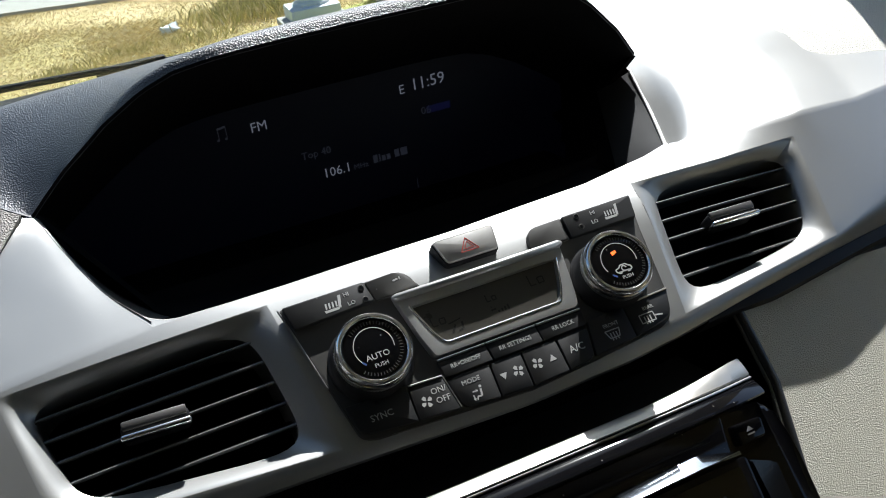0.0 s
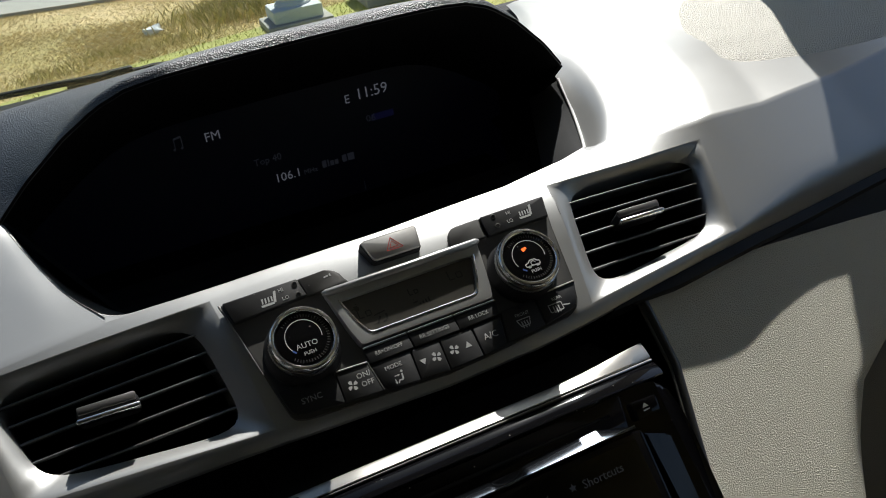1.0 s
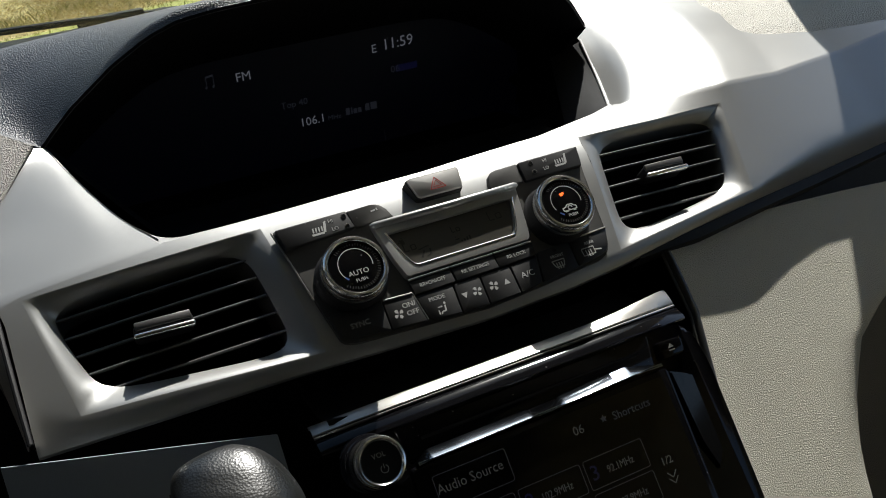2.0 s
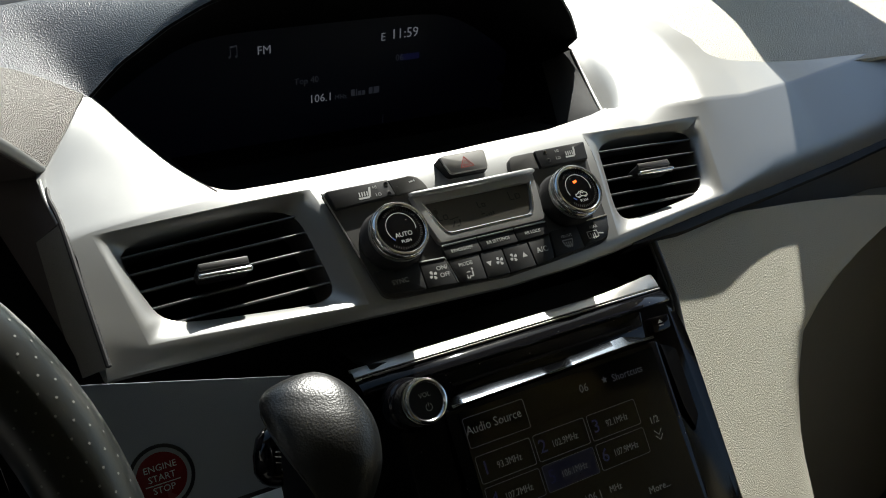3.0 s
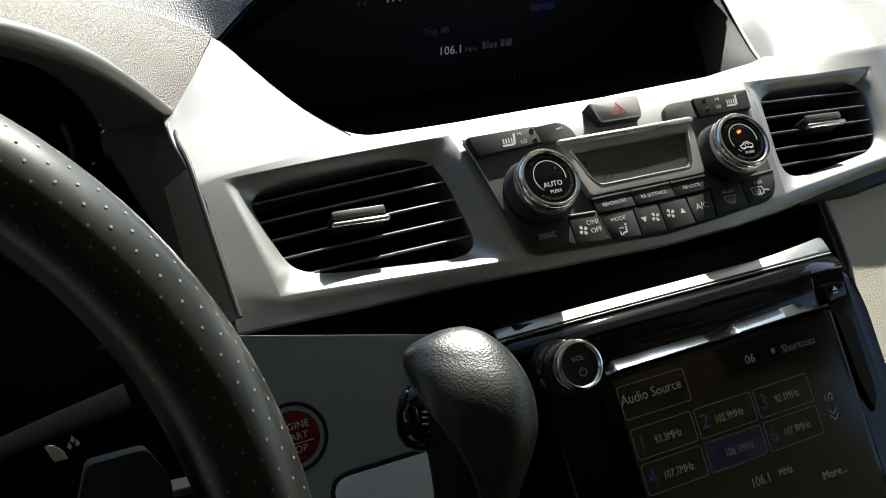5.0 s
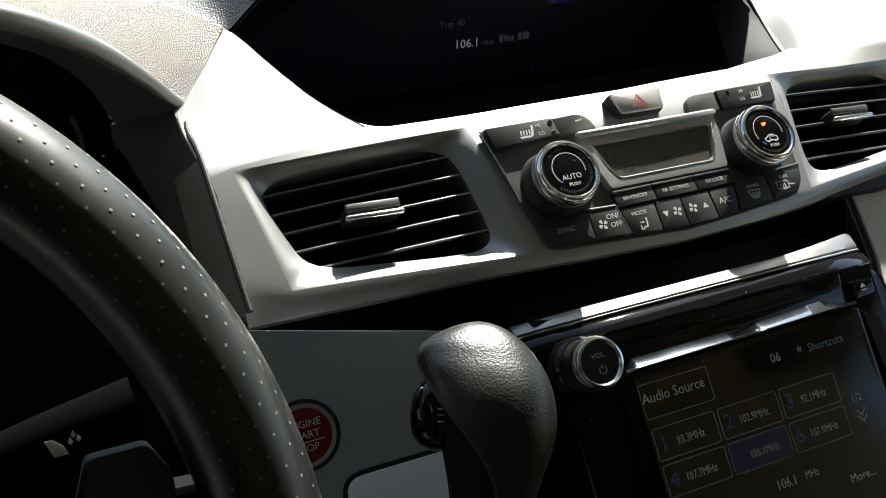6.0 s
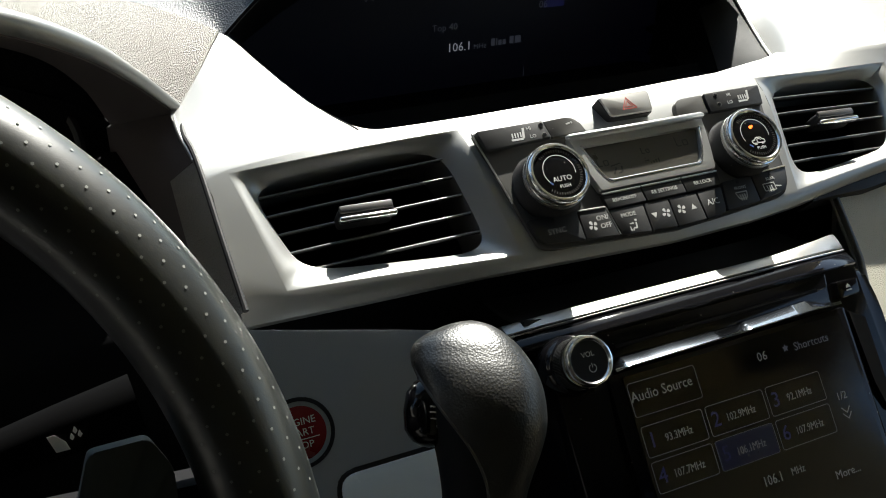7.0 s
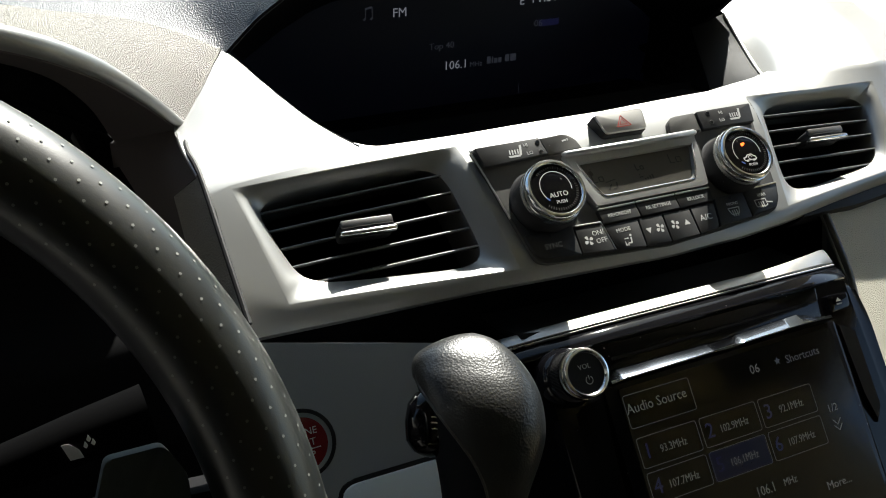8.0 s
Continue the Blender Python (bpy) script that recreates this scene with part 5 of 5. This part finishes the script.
    if math.sin(a) > 0:
        d *= interp([(-0.012, 1), (0.0, 0.97), (0.0107, 0.88), (0.0205, 0.74), (0.029, 0.55), (0.032, 0.45)], h)
    return Vector((c + w * k * math.cos(a), d * k * math.sin(a), h))


def seam_angle(h):
    """Where the seam crosses the front of the grip at height h."""
    h = min(h, 0.0107)
    return min((math.pi * q / 360 for q in range(120, 360)), key=lambda a: abs(grip_point(h, a).x - interp(SEAM, h)))


heights = [0.0320, 0.0317, 0.0312, 0.0302, 0.0290, 0.0271] + list(np.linspace(0.025, -0.105, 66))
cross = np.array([seam_angle(h) for h in heights])
for _ in range(8):
    cross[1:-1] = 0.5 * cross[1:-1] + 0.25 * (cross[:-2] + cross[2:])
verts = []
for h, a in zip(heights, cross):
    w = min(1.0, max(0.0, (h - 0.0107) / 0.010))
    a = a * (1 - w) + w * 2 * math.pi / 3
    for k in range(72):
        q = a * k / 24 if k < 24 else a + (2 * math.pi - 2 * a) * (k - 24) / 24 if k < 48 else 2 * math.pi - a * (72 - k) / 24
        verts.append(tuple(grip_point(h, q)))
P = np.array(verts).reshape(len(heights), 72, 3)
for _ in range(3):
    P[1:-1] = 0.5 * P[1:-1] + 0.25 * (P[:-2] + P[2:])
verts = [tuple(p) for p in P.reshape(-1, 3)] + [(float(P[0, :, 0].mean()), 0, 0.0322)]
hide, insert = [(len(verts) - 1, k, (k + 1) % 72) for k in range(72)], []
for r in range(len(heights) - 1):
    for k in range(72):
        f = (r * 72 + k, r * 72 + (k + 1) % 72, (r + 1) * 72 + (k + 1) % 72, (r + 1) * 72 + k)
        (insert if 24 <= k < 48 and heights[r] < 0.0107 else hide).append(f)
link_mesh("grip", verts, hide, LEATHER, gl, "grained black leather grip").data.set_sharp_from_angle(angle=radians(80))
link_mesh("grip_front", [(x * 0.98, y * 0.97, z) for x, y, z in verts], insert, RUBBER, gl, "smooth black front of the grip").data.set_sharp_from_angle(angle=radians(80))
seam = [Vector(P[r, 24]) for r in range(len(heights)) if heights[r] < 0.013]
part("seam", tube(seam, 0.0007, 8), SIDEPAD, gl, "raised seam of the grip")
bm = lathe([(0, 0.016), (0.004, 0.0155), (0.008, 0.0135), (0.0115, 0.0085), (0.0125, 0.0), (0.0115, -0.0085), (0.008, -0.0135), (0.004, -0.0155), (0, -0.016)], 32)
bmesh.ops.transform(bm, matrix=Matrix.Translation((-0.0245, 0.0085, -0.0112)), verts=bm.verts)
button = part("release_button", bm, GLOSS, gl, "glossy black release button")
for xx, zz, wx, hh in ((-0.0262, -0.0075, 0.0030, 0.0010), (-0.0255, -0.0100, 0.0045, 0.0010), (-0.0248, -0.0128, 0.0060, 0.0009), (-0.0232, -0.0160, 0.0045, 0.0016)):
    part("button_trim", box(wx, 0.0020, hh, 0.0004, (xx + 0.0035, 0.0205 + 0.3 * min(0, zz + 0.010), zz - 0.001), 2), CHROME, button, "chrome fleck")
part("shaft", lathe([(0.012, -0.10), (0.012, -0.20)], 20), BLACK, gl)
GP = Matrix.Translation((-0.19, -0.075, -0.118)) @ Matrix.Rotation(radians(90 - 31), 4, "X")
gp = thing("gear_gate", "glossy gear gate plate with a dark rim, sky reflection in its colour", "gear gate", GP)
part("rim", prism(rounded([(-0.052, -0.12), (0.045, -0.12), (0.045, 0.024), (-0.052, 0.024)], 0.012, 5), -0.01, 0.004, 0.002), BLACK, gp)
# sky reflection is painted into this plate's colour
part("plate", prism(rounded([(-0.0495, -0.118), (0.0425, -0.118), (0.0425, 0.0215), (-0.0495, 0.0215)], 0.010, 5), 0.0, 0.0055, 0.001), GATE, gp, "plate with the sky's reflection put into its colour")

# ---- steering wheel: x across, y up the wheel, z to the driver ----
SW = Matrix.Translation((-0.486, -0.226, 0.036)) @ Matrix.Rotation(radians(90 - 30), 4, "X")
sw = thing("steering_wheel", "dark leather steering wheel with pale perforations", "steering wheel", SW)
R0, r0 = 0.1755, 0.0165
part("rim", tube([(R0 * math.cos(a), R0 * math.sin(a), 0) for a in np.linspace(0, 2 * math.pi, 120, endpoint=False)], r0, 20, True), RIMHIDE, sw, "perforated dark leather rim", angle=80)
bm = bmesh.new()
for i in range(100):
    a = -1.0 + 2.6 * i / 100
    for j in range(6):
        b = -0.40 + 0.50 * j + (0.25 if i % 2 else 0)
        rr = r0 * 1.003
        c = Vector(((R0 + rr * math.cos(b)) * math.cos(a), (R0 + rr * math.cos(b)) * math.sin(a), rr * math.sin(b)))
        nrm = Vector((math.cos(b) * math.cos(a), math.cos(b) * math.sin(a), math.sin(b)))
        t1 = Vector((-math.sin(a), math.cos(a), 0))
        t2 = nrm.cross(t1)
        bm.faces.new([bm.verts.new(c + (t1 * math.cos(q) + t2 * math.sin(q)) * 0.00052) for q in (0, 1.05, 2.09, 3.14, 4.19, 5.24)])
tagged(part("perforation", bm, STITCH, sw, "rows of pale perforations", smooth=False), kind="stuff")
part("hub", prism(rounded([(-0.075, -0.06), (0.075, -0.06), (0.085, 0.03), (0.05, 0.065), (-0.05, 0.065), (-0.085, 0.03)], 0.02, 5), -0.05, 0.012, 0.012, 4), CAVITY, sw, "black centre pad")
for s in (-1, 1):
    part("spoke", prism(rounded([(0.06 * s, -0.025), (0.168 * s, -0.018), (0.168 * s, 0.022), (0.06 * s, 0.03)][::s], 0.006, 3), -0.03, -0.006, 0.004), CAVITY, sw)
    part("spoke_trim", prism(rounded([(0.112 * s, -0.02), (0.150 * s, 0.0), (0.152 * s, 0.030), (0.147 * s, 0.040), (0.130 * s, 0.040), (0.118 * s, 0.01)][::s], 0.002, 3), -0.01, 0.001, 0.001), TRIMPANEL, sw, "blue-grey switch panel")

sc = thing("column_shroud", "black plastic steering column shroud", "steering column", SW)
part("shell", prism(rounded([(-0.075, -0.075), (0.075, -0.075), (0.085, -0.02), (0.06, 0.025), (-0.06, 0.025), (-0.085, -0.02)], 0.02, 5), -0.30, -0.062, 0.01, 3), CAVITY, sc)

# ---- wiper stalk ----
WS = Matrix.Translation((-0.362, -0.150, 0.039)) @ Matrix.Rotation(radians(90 - 20), 4, "X")
ws = thing("wiper_stalk", "black wiper stalk with white wash symbol", "control stalk", WS)
bm = tube([(-0.10, -0.02, -0.01), (-0.05, -0.01, -0.004), (0.0, 0.0, 0.0), (0.025, 0.003, 0.0)], lambda s: 0.0065 + 0.0045 * s, 16)
part("stalk", bm, STALK, ws)
flat("wash_symbol", [[(-0.0035, -0.0036), (0.001, -0.0036), (0.0, -0.0006), (-0.003, 0.0024), (-0.0055, 0.0024)]] + [[(x, y - 0.001), (x + 0.0008, y), (x, y + 0.0017), (x - 0.0008, y)] for x, y in ((0.0022, 0.0002), (0.0035, 0.0022), (0.0048, 0.0006))], 0.0112, MARK, ws)


# ---- car body round the camera ----
def body():
    """Unseen roof with the windscreen opening, pillars, doors with open windows, floor and rear wall."""
    # opening of the windscreen: lower edge, far side and rounded upper corner, fitted to cast the dash shadow
    edge = [(-0.80, 0.62, 0.02), (0.78, 0.62, 0.02)]

    def screen_z(y):
        return 0.02 + (0.62 - y) * 0.909

    right = [(0.80, 0.62), (0.77, 0.56), (0.63, 0.535), (0.636, 0.488), (0.635, 0.447), (0.616, 0.396), (0.589, 0.350), (0.572, 0.292), (0.530, 0.236), (0.44, 0.177), (0.28, 0.12), (0.06, 0.07), (-0.10, 0.06)]
    left = [(-0.60, 0.07), (-0.70, 0.13), (-0.74, 0.25), (-0.78, 0.45), (-0.80, 0.62)]
    inner = right + left
    outer = [(0.86, 0.62), (0.855, 0.56), (0.85, 0.52), (0.845, 0.46), (0.84, 0.39), (0.83, 0.28), (0.82, 0.18), (0.81, 0.08), (0.80, 0.0), (0.4, -0.04), (0.1, -0.05), (-0.15, -0.05), (-0.80, -0.05), (-0.83, 0.08), (-0.85, 0.25), (-0.86, 0.45), (-0.87, 0.62)]
    verts, faces = [], []
    n = len(inner)
    for lst in (inner, outer):
        for x, y in lst:
            verts.append((x, y, screen_z(y)))
    for lst in (inner, outer):
        for x, y in lst:
            verts.append((x, y + 0.02, screen_z(y) + 0.022))
    for i in range(n - 1):
        faces += [(i, i + 1, n + i + 1, n + i), (2 * n + i, 3 * n + i, 3 * n + i + 1, 2 * n + i + 1), (i, 2 * n + i, 2 * n + i + 1, i + 1), (n + i, n + i + 1, 3 * n + i + 1, 3 * n + i)]
    faces += [(0, n, 3 * n, 2 * n), (n - 1, 3 * n - 1, 4 * n - 1, 2 * n - 1)]
    tagged(link_mesh("windscreen_frame", verts, faces, TRIM, None, "", False), "unseen windscreen surround with pillars, its edge shaped to cast the dash shadow", "car body", kind="structure")
    zr = screen_z(-0.05)

    def slab(name, x0, x1, y0, y1, z0, z1, mat, label):
        bm = box(x1 - x0, y1 - y0, z1 - z0, 0.004, ((x0 + x1) / 2, (y0 + y1) / 2, (z0 + z1) / 2))
        tagged(part(name, bm, mat), label, "car body", kind="structure")

    slab("ceiling", -0.86, 0.86, -2.0, -0.05, zr, zr + 0.03, TRIM, "light fabric headliner")
    slab("floor", -0.86, 0.86, -2.0, 0.55, -0.62, -0.60, FLOORMAT, "dark carpeted car floor")
    slab("bulkhead", -0.86, 0.86, 0.50, 0.53, -0.60, 0.03, FLOORMAT, "dark bulkhead under the windscreen")
    # unseen wall added over the rear windows, keeps sky out of the gloss
    slab("rear_wall", -0.86, 0.86, -2.03, -2.0, -0.60, zr, FLOORMAT, "unseen dark wall closing the rear windows against sky reflections")
    for s, nm in ((-1, "wall_driver_door"), (1, "wall_passenger_door")):
        x0, x1 = sorted((0.83 * s, 0.87 * s))
        slab(nm, x0, x1, -2.0, 0.62, -0.60, 0.05, TRIM, "light door panel below the side window")
        # added rail, set low to keep window sky light off the fascia
        slab(nm + "_rail", x0, x1, -2.0, 0.10, 0.37, zr, TRIM, "unseen light roof rail added to block sky light from the fascia") if s > 0 else None
        # added: driver window walled up against light, passenger pillar for screen reflections
        slab(nm + "_pillar", x0, x1, -2.0, 0.12 if s < 0 else -0.95, 0.05, zr, FLOORMAT if s < 0 else TRIM, "unseen dark wall added to block light from the driver window" if s < 0 else "unseen light pillar added to reflect in the touch screen")
    # black shelf between dash and glass
    rows = [[(x, y, z) for y, z in ((0.44, 0.03), (0.47, 0.035), (0.53, 0.03), (0.62, 0.02))] for x in np.linspace(-0.86, 0.86, 12)]
    tagged(shell("cowl_tray", rows, RUBBER), "black tray at the foot of the windscreen", "car body", kind="structure")
    return screen_z


screen_z = body()

# unseen front seats behind the camera, passenger one placed to reflect in the screen
for sx, sy in ((-0.42, -0.98), (0.50, -0.62)):
    seat_root = thing("front_seat", "unseen beige hide front seat with a headrest", "car seat", Matrix.Translation((sx, sy, -0.6)), "front seats")
    part("cushion", box(0.5, 0.5, 0.16, 0.05, (0, 0.1, 0.3), 3), SEATHIDE, seat_root)
    part("backrest", box(0.5, 0.14, 0.68, 0.05, (0, -0.2, 0.65), 3), SEATHIDE, seat_root)
    part("headrest", box(0.27, 0.10, 0.19, 0.04, (0, -0.2, 1.09), 3), SEATHIDE, seat_root)
    part("base", box(0.42, 0.4, 0.24, 0.02, (0, 0.1, 0.12), 2), BLACK, seat_root)

# ---- windscreen glass ----
GLASS = bpy.data.materials.new("windscreen glass")
GLASS.use_nodes = True
g = GLASS.node_tree
g.nodes.clear()
o, mx, tr, gs = (g.nodes.new(k) for k in ("ShaderNodeOutputMaterial", "ShaderNodeMixShader", "ShaderNodeBsdfTransparent", "ShaderNodeBsdfGlossy"))
tr.inputs[0].default_value = (0.93, 0.97, 0.94, 1)
gs.inputs["Roughness"].default_value = 0.02
mx.inputs[0].default_value = 0.04
g.links.new(tr.outputs[0], mx.inputs[1])
g.links.new(gs.outputs[0], mx.inputs[2])
g.links.new(mx.outputs[0], o.inputs[0])
rows = [[(x, y + 0.012, screen_z(y) + 0.012) for y in np.linspace(0.61, -0.02, 8)] for x in np.linspace(-0.79, 0.79, 8)]
pane = tagged(shell("windscreen", rows, GLASS, thick=0.004), "clear windscreen", "windscreen", kind="structure")
pane.visible_shadow = False

# ---- wiper ----
wp = thing("windscreen_wiper", "black windscreen wiper lying along the foot of the glass", "wiper")
part("blade", tube([(-0.75, 0.64, 0.062), (-0.45, 0.65, 0.060), (-0.276, 0.65, 0.053), (-0.135, 0.655, 0.046), (-0.05, 0.66, 0.039)], 0.0038, 8), RUBBER, wp)
part("arm", tube([(-0.45, 0.665, 0.022), (-0.2, 0.668, 0.026), (-0.10, 0.67, 0.034), (-0.04, 0.668, 0.037), (0.02, 0.68, 0.028)], 0.005, 8), RUBBER, wp)
part("joint", box(0.075, 0.010, 0.013, 0.004, (-0.10, 0.660, 0.041), 2), RUBBER, wp)

# ---- outside ----
def ground_mat():
    m = bpy.data.materials.new("dry and green grass ground")
    m.use_nodes = True
    t = m.node_tree
    n, link = t.nodes, t.links.new
    b = n["Principled BSDF"]
    b.inputs["Roughness"].default_value = 0.95
    co = n.new("ShaderNodeTexCoord")
    a, c = n.new("ShaderNodeTexNoise"), n.new("ShaderNodeTexNoise")
    a.inputs["Scale"].default_value, c.inputs["Scale"].default_value = 0.9, 48
    a.inputs["Detail"].default_value = c.inputs["Detail"].default_value = 8
    for q in (a, c):
        link(co.outputs["Object"], q.inputs["Vector"])
    r1, r2 = n.new("ShaderNodeValToRGB"), n.new("ShaderNodeValToRGB")
    r1.color_ramp.elements[0].color, r1.color_ramp.elements[1].color = (0.46, 0.38, 0.16, 1), (0.72, 0.57, 0.33, 1)
    r1.color_ramp.elements[0].position, r1.color_ramp.elements[1].position = 0.4, 0.6
    r2.color_ramp.elements[0].color, r2.color_ramp.elements[1].color = (0.7, 0.66, 0.6, 1), (1.25, 1.25, 1.2, 1)
    r2.color_ramp.elements[0].position, r2.color_ramp.elements[1].position = 0.35, 0.7
    link(a.outputs["Fac"], r1.inputs[0])
    link(c.outputs["Fac"], r2.inputs[0])
    mu = n.new("ShaderNodeMix")
    mu.data_type, mu.blend_type = "RGBA", "MULTIPLY"
    mu.inputs["Factor"].default_value = 1
    link(r1.outputs[0], mu.inputs["A"])
    link(r2.outputs[0], mu.inputs["B"])
    link(mu.outputs["Result"], b.inputs["Base Color"])
    return m


GZ = -0.95
ground = [[(x, y, GZ) for y in (-400, -20, 0, 6, 20, 60, 900)] for x in (-400, -30, -6, 0, 6, 30, 400)]
tagged(shell("ground", ground, ground_mat(), thick=0.2), "dry rough grass ground", "ground", kind="structure")
LAWN = material("mown lawn", (0.37, 0.37, 0.10), 0.9, 0, 0.3, 9, 0.002, 60)
tagged(shell("lawn", [[(-8, 1.2, GZ + 0.012), (-8, 3.35, GZ + 0.012)], [(9, 1.2, GZ + 0.012), (9, 7.0, GZ + 0.012)]], LAWN, thick=0.01), "strip of bright mown lawn", "lawn", kind="structure")
ASPHALT = material("grey asphalt", (0.09, 0.09, 0.095), 0.9, 0, 0.15, 3, 0.004, 80)
CONC = material("rough concrete", (0.40, 0.38, 0.34), 0.9, 0, 0.12, 14, 0.004, 70)
tagged(shell("pavement", [[(-20, 16.9, GZ + 0.03), (-20, 17.6, GZ + 0.03)], [(12, 2.3, GZ + 0.03), (12, 3.0, GZ + 0.03)]], CONC, thick=0.05), "pale concrete gutter along the road", "pavement", kind="structure")
tagged(shell("road", [[(-20, 17.6, GZ + 0.02), (-20, 24, GZ + 0.02)], [(12, 3.0, GZ + 0.02), (12, 9.5, GZ + 0.02)]], ASPHALT, thick=0.02), "grey asphalt road behind the grass", "road", kind="structure")

WHITE = material("white painted stone", (0.62, 0.64, 0.66), 0.75, 0, 0.08, 12, 0.002, 90)
post = thing("porch_column", "white round column on a stepped square base", "column", Matrix.Translation((1.35, 5.20, GZ)) @ Matrix.Scale(0.93, 4) @ Matrix.Rotation(radians(-6), 4, "Z"))
part("footing", box(0.43, 0.40, 0.05, 0.012, (0, 0, 0.025)), CONC, post, "rough concrete footing")
part("plinth", box(0.32, 0.32, 0.085, 0.010, (0, 0, 0.0925)), WHITE, post)
bm = bmesh.new()
rings = []
for z, r in ((0.13, 0.12), (0.15, 0.12), (0.17, 0.098), (0.9, 0.095), (2.4, 0.088)):
    rings.append([bm.verts.new((math.cos(a) * r * (1 - 0.05 * (k % 2)), math.sin(a) * r * (1 - 0.05 * (k % 2)), z)) for k, a in enumerate(np.linspace(0, 2 * math.pi, 40, endpoint=False))])
for a, b in zip(rings, rings[1:]):
    for k in range(40):
        bm.faces.new((a[k], a[(k + 1) % 40], b[(k + 1) % 40], b[k]))
bm.faces.new(rings[-1])
part("shaft", bm, WHITE, post, "fluted white shaft")
block = thing("stone_block", "low grey concrete block on the lawn", "concrete block", Matrix.Translation((2.35, 5.25, GZ)) @ Matrix.Rotation(radians(-8), 4, "Z"))
part("body", box(1.1, 0.5, 0.20, 0.03, (0, 0, 0.10), 3), CONC, block)
part("cap", box(1.0, 0.42, 0.05, 0.015, (0, 0, 0.222), 3), WHITE, block, "pale worn cap")

# grass blades: rough dry stand, weeds behind the column, mown strip
def blades(name, label, spots, mat):
    verts, faces = [], []
    for x, y, h, lean in spots:
        a = rng.uniform(0, 6.28)
        w = rng.uniform(0.0008, 0.0019) * (0.7 + h * 4)
        dx, dy = math.cos(a), math.sin(a)
        ln = lean * h
        k = len(verts)
        verts += [(x - dy * w, y + dx * w, GZ), (x + dy * w, y - dx * w, GZ), (x + dx * ln * 0.4 + dy * w * 0.7, y + dy * ln * 0.4 - dx * w * 0.7, GZ + h * 0.65), (x + dx * ln, y + dy * ln, GZ + h)]
        faces.append((k, k + 1, k + 2, k + 3))
    me = bpy.data.meshes.new(name)
    me.from_pydata(verts, [], faces)
    tagged(finish(name, me, mat, None, "", False), label, "grass", kind="stuff")


def blade_mat(name, stops):
    m = material(name, (0.3, 0.3, 0.1), 0.9)
    n, link = m.node_tree.nodes, m.node_tree.links.new
    geo, ramp = n.new("ShaderNodeNewGeometry"), n.new("ShaderNodeValToRGB")
    while len(ramp.color_ramp.elements) < len(stops):
        ramp.color_ramp.elements.new(0.5)
    for el, (pos, col) in zip(ramp.color_ramp.elements, stops):
        el.position, el.color = pos, (*col, 1)
    link(geo.outputs["Random Per Island"], ramp.inputs[0])
    link(ramp.outputs[0], n["Principled BSDF"].inputs["Base Color"])
    return m


rng = random.Random(4)
edge_y = lambda x: 5.07 + 0.2147 * x
dry, weeds, mown = [], [], []
while len(dry) < 60000:
    x, y = rng.uniform(-1.2, 3.2), rng.uniform(4.7, 8.2)
    if y < edge_y(x) + rng.uniform(-0.05, 0.1) or y > 7.75 - 0.456 * x or (abs(x - 1.35) < 0.21 and abs(y - 5.20) < 0.21):
        continue
    d = noise.noise((x * 1.3, y * 1.3, 3))
    if d < rng.uniform(-0.7, 0.2):
        continue
    dry.append((x, y, rng.uniform(0.005, 0.018) * (1 + 1.3 * max(0, d)), rng.uniform(0.3, 2.2)))
while len(weeds) < 4000:
    x, y = rng.gauss(1.20, 0.18), rng.gauss(5.95, 0.16)
    if y > edge_y(x) + 0.1 and not (abs(x - 1.35) < 0.21 and abs(y - 5.20) < 0.21):
        weeds.append((x, y, rng.uniform(0.03, 0.11), rng.uniform(0.1, 0.7)))
for cx, cy in ((0.28, 5.55), (-0.1, 5.35), (0.72, 5.5)):
    for _ in range(350):
        weeds.append((rng.gauss(cx, 0.12), max(edge_y(cx) + 0.05, rng.gauss(cy, 0.08)), rng.uniform(0.02, 0.06), rng.uniform(0.2, 0.9)))
while len(mown) < 20000:
    x, y = rng.uniform(-1.2, 3.2), rng.uniform(3.7, 5.9)
    if y < edge_y(x) + 0.02 and not (abs(x - 1.35) < 0.21 and abs(y - 5.20) < 0.21):
        mown.append((x, y, rng.uniform(0.015, 0.035), rng.uniform(0.1, 0.8)))
blades("rough_grass", "dry uneven straw-coloured grass blades", dry, blade_mat("straw blades", [(0, (0.40, 0.33, 0.13)), (0.35, (0.64, 0.50, 0.25)), (0.7, (0.72, 0.62, 0.38)), (1, (0.80, 0.74, 0.54))]))
blades("weeds", "taller green and brown weeds", weeds, blade_mat("weed blades", [(0, (0.33, 0.31, 0.12)), (0.5, (0.52, 0.46, 0.20)), (0.85, (0.66, 0.55, 0.31)), (1, (0.74, 0.64, 0.44))]))
blades("mown_grass", "short bright green mown grass", mown, blade_mat("lawn blades", [(0, (0.30, 0.32, 0.06)), (0.6, (0.46, 0.46, 0.10)), (1, (0.62, 0.57, 0.20))]))
# pale scrap on the grass
sc = bmesh.new()
bmesh.ops.create_icosphere(sc, subdivisions=2, radius=0.075)
for v in sc.verts:
    v.co *= 0.8 + 0.9 * noise.noise(v.co * 26)
    v.co.z = v.co.z * 0.45 + 0.03
bmesh.ops.translate(sc, vec=(0.60, 5.90, GZ), verts=sc.verts)
tagged(part("litter", sc, WHITE), "crumpled white scrap lying in the grass", "litter")
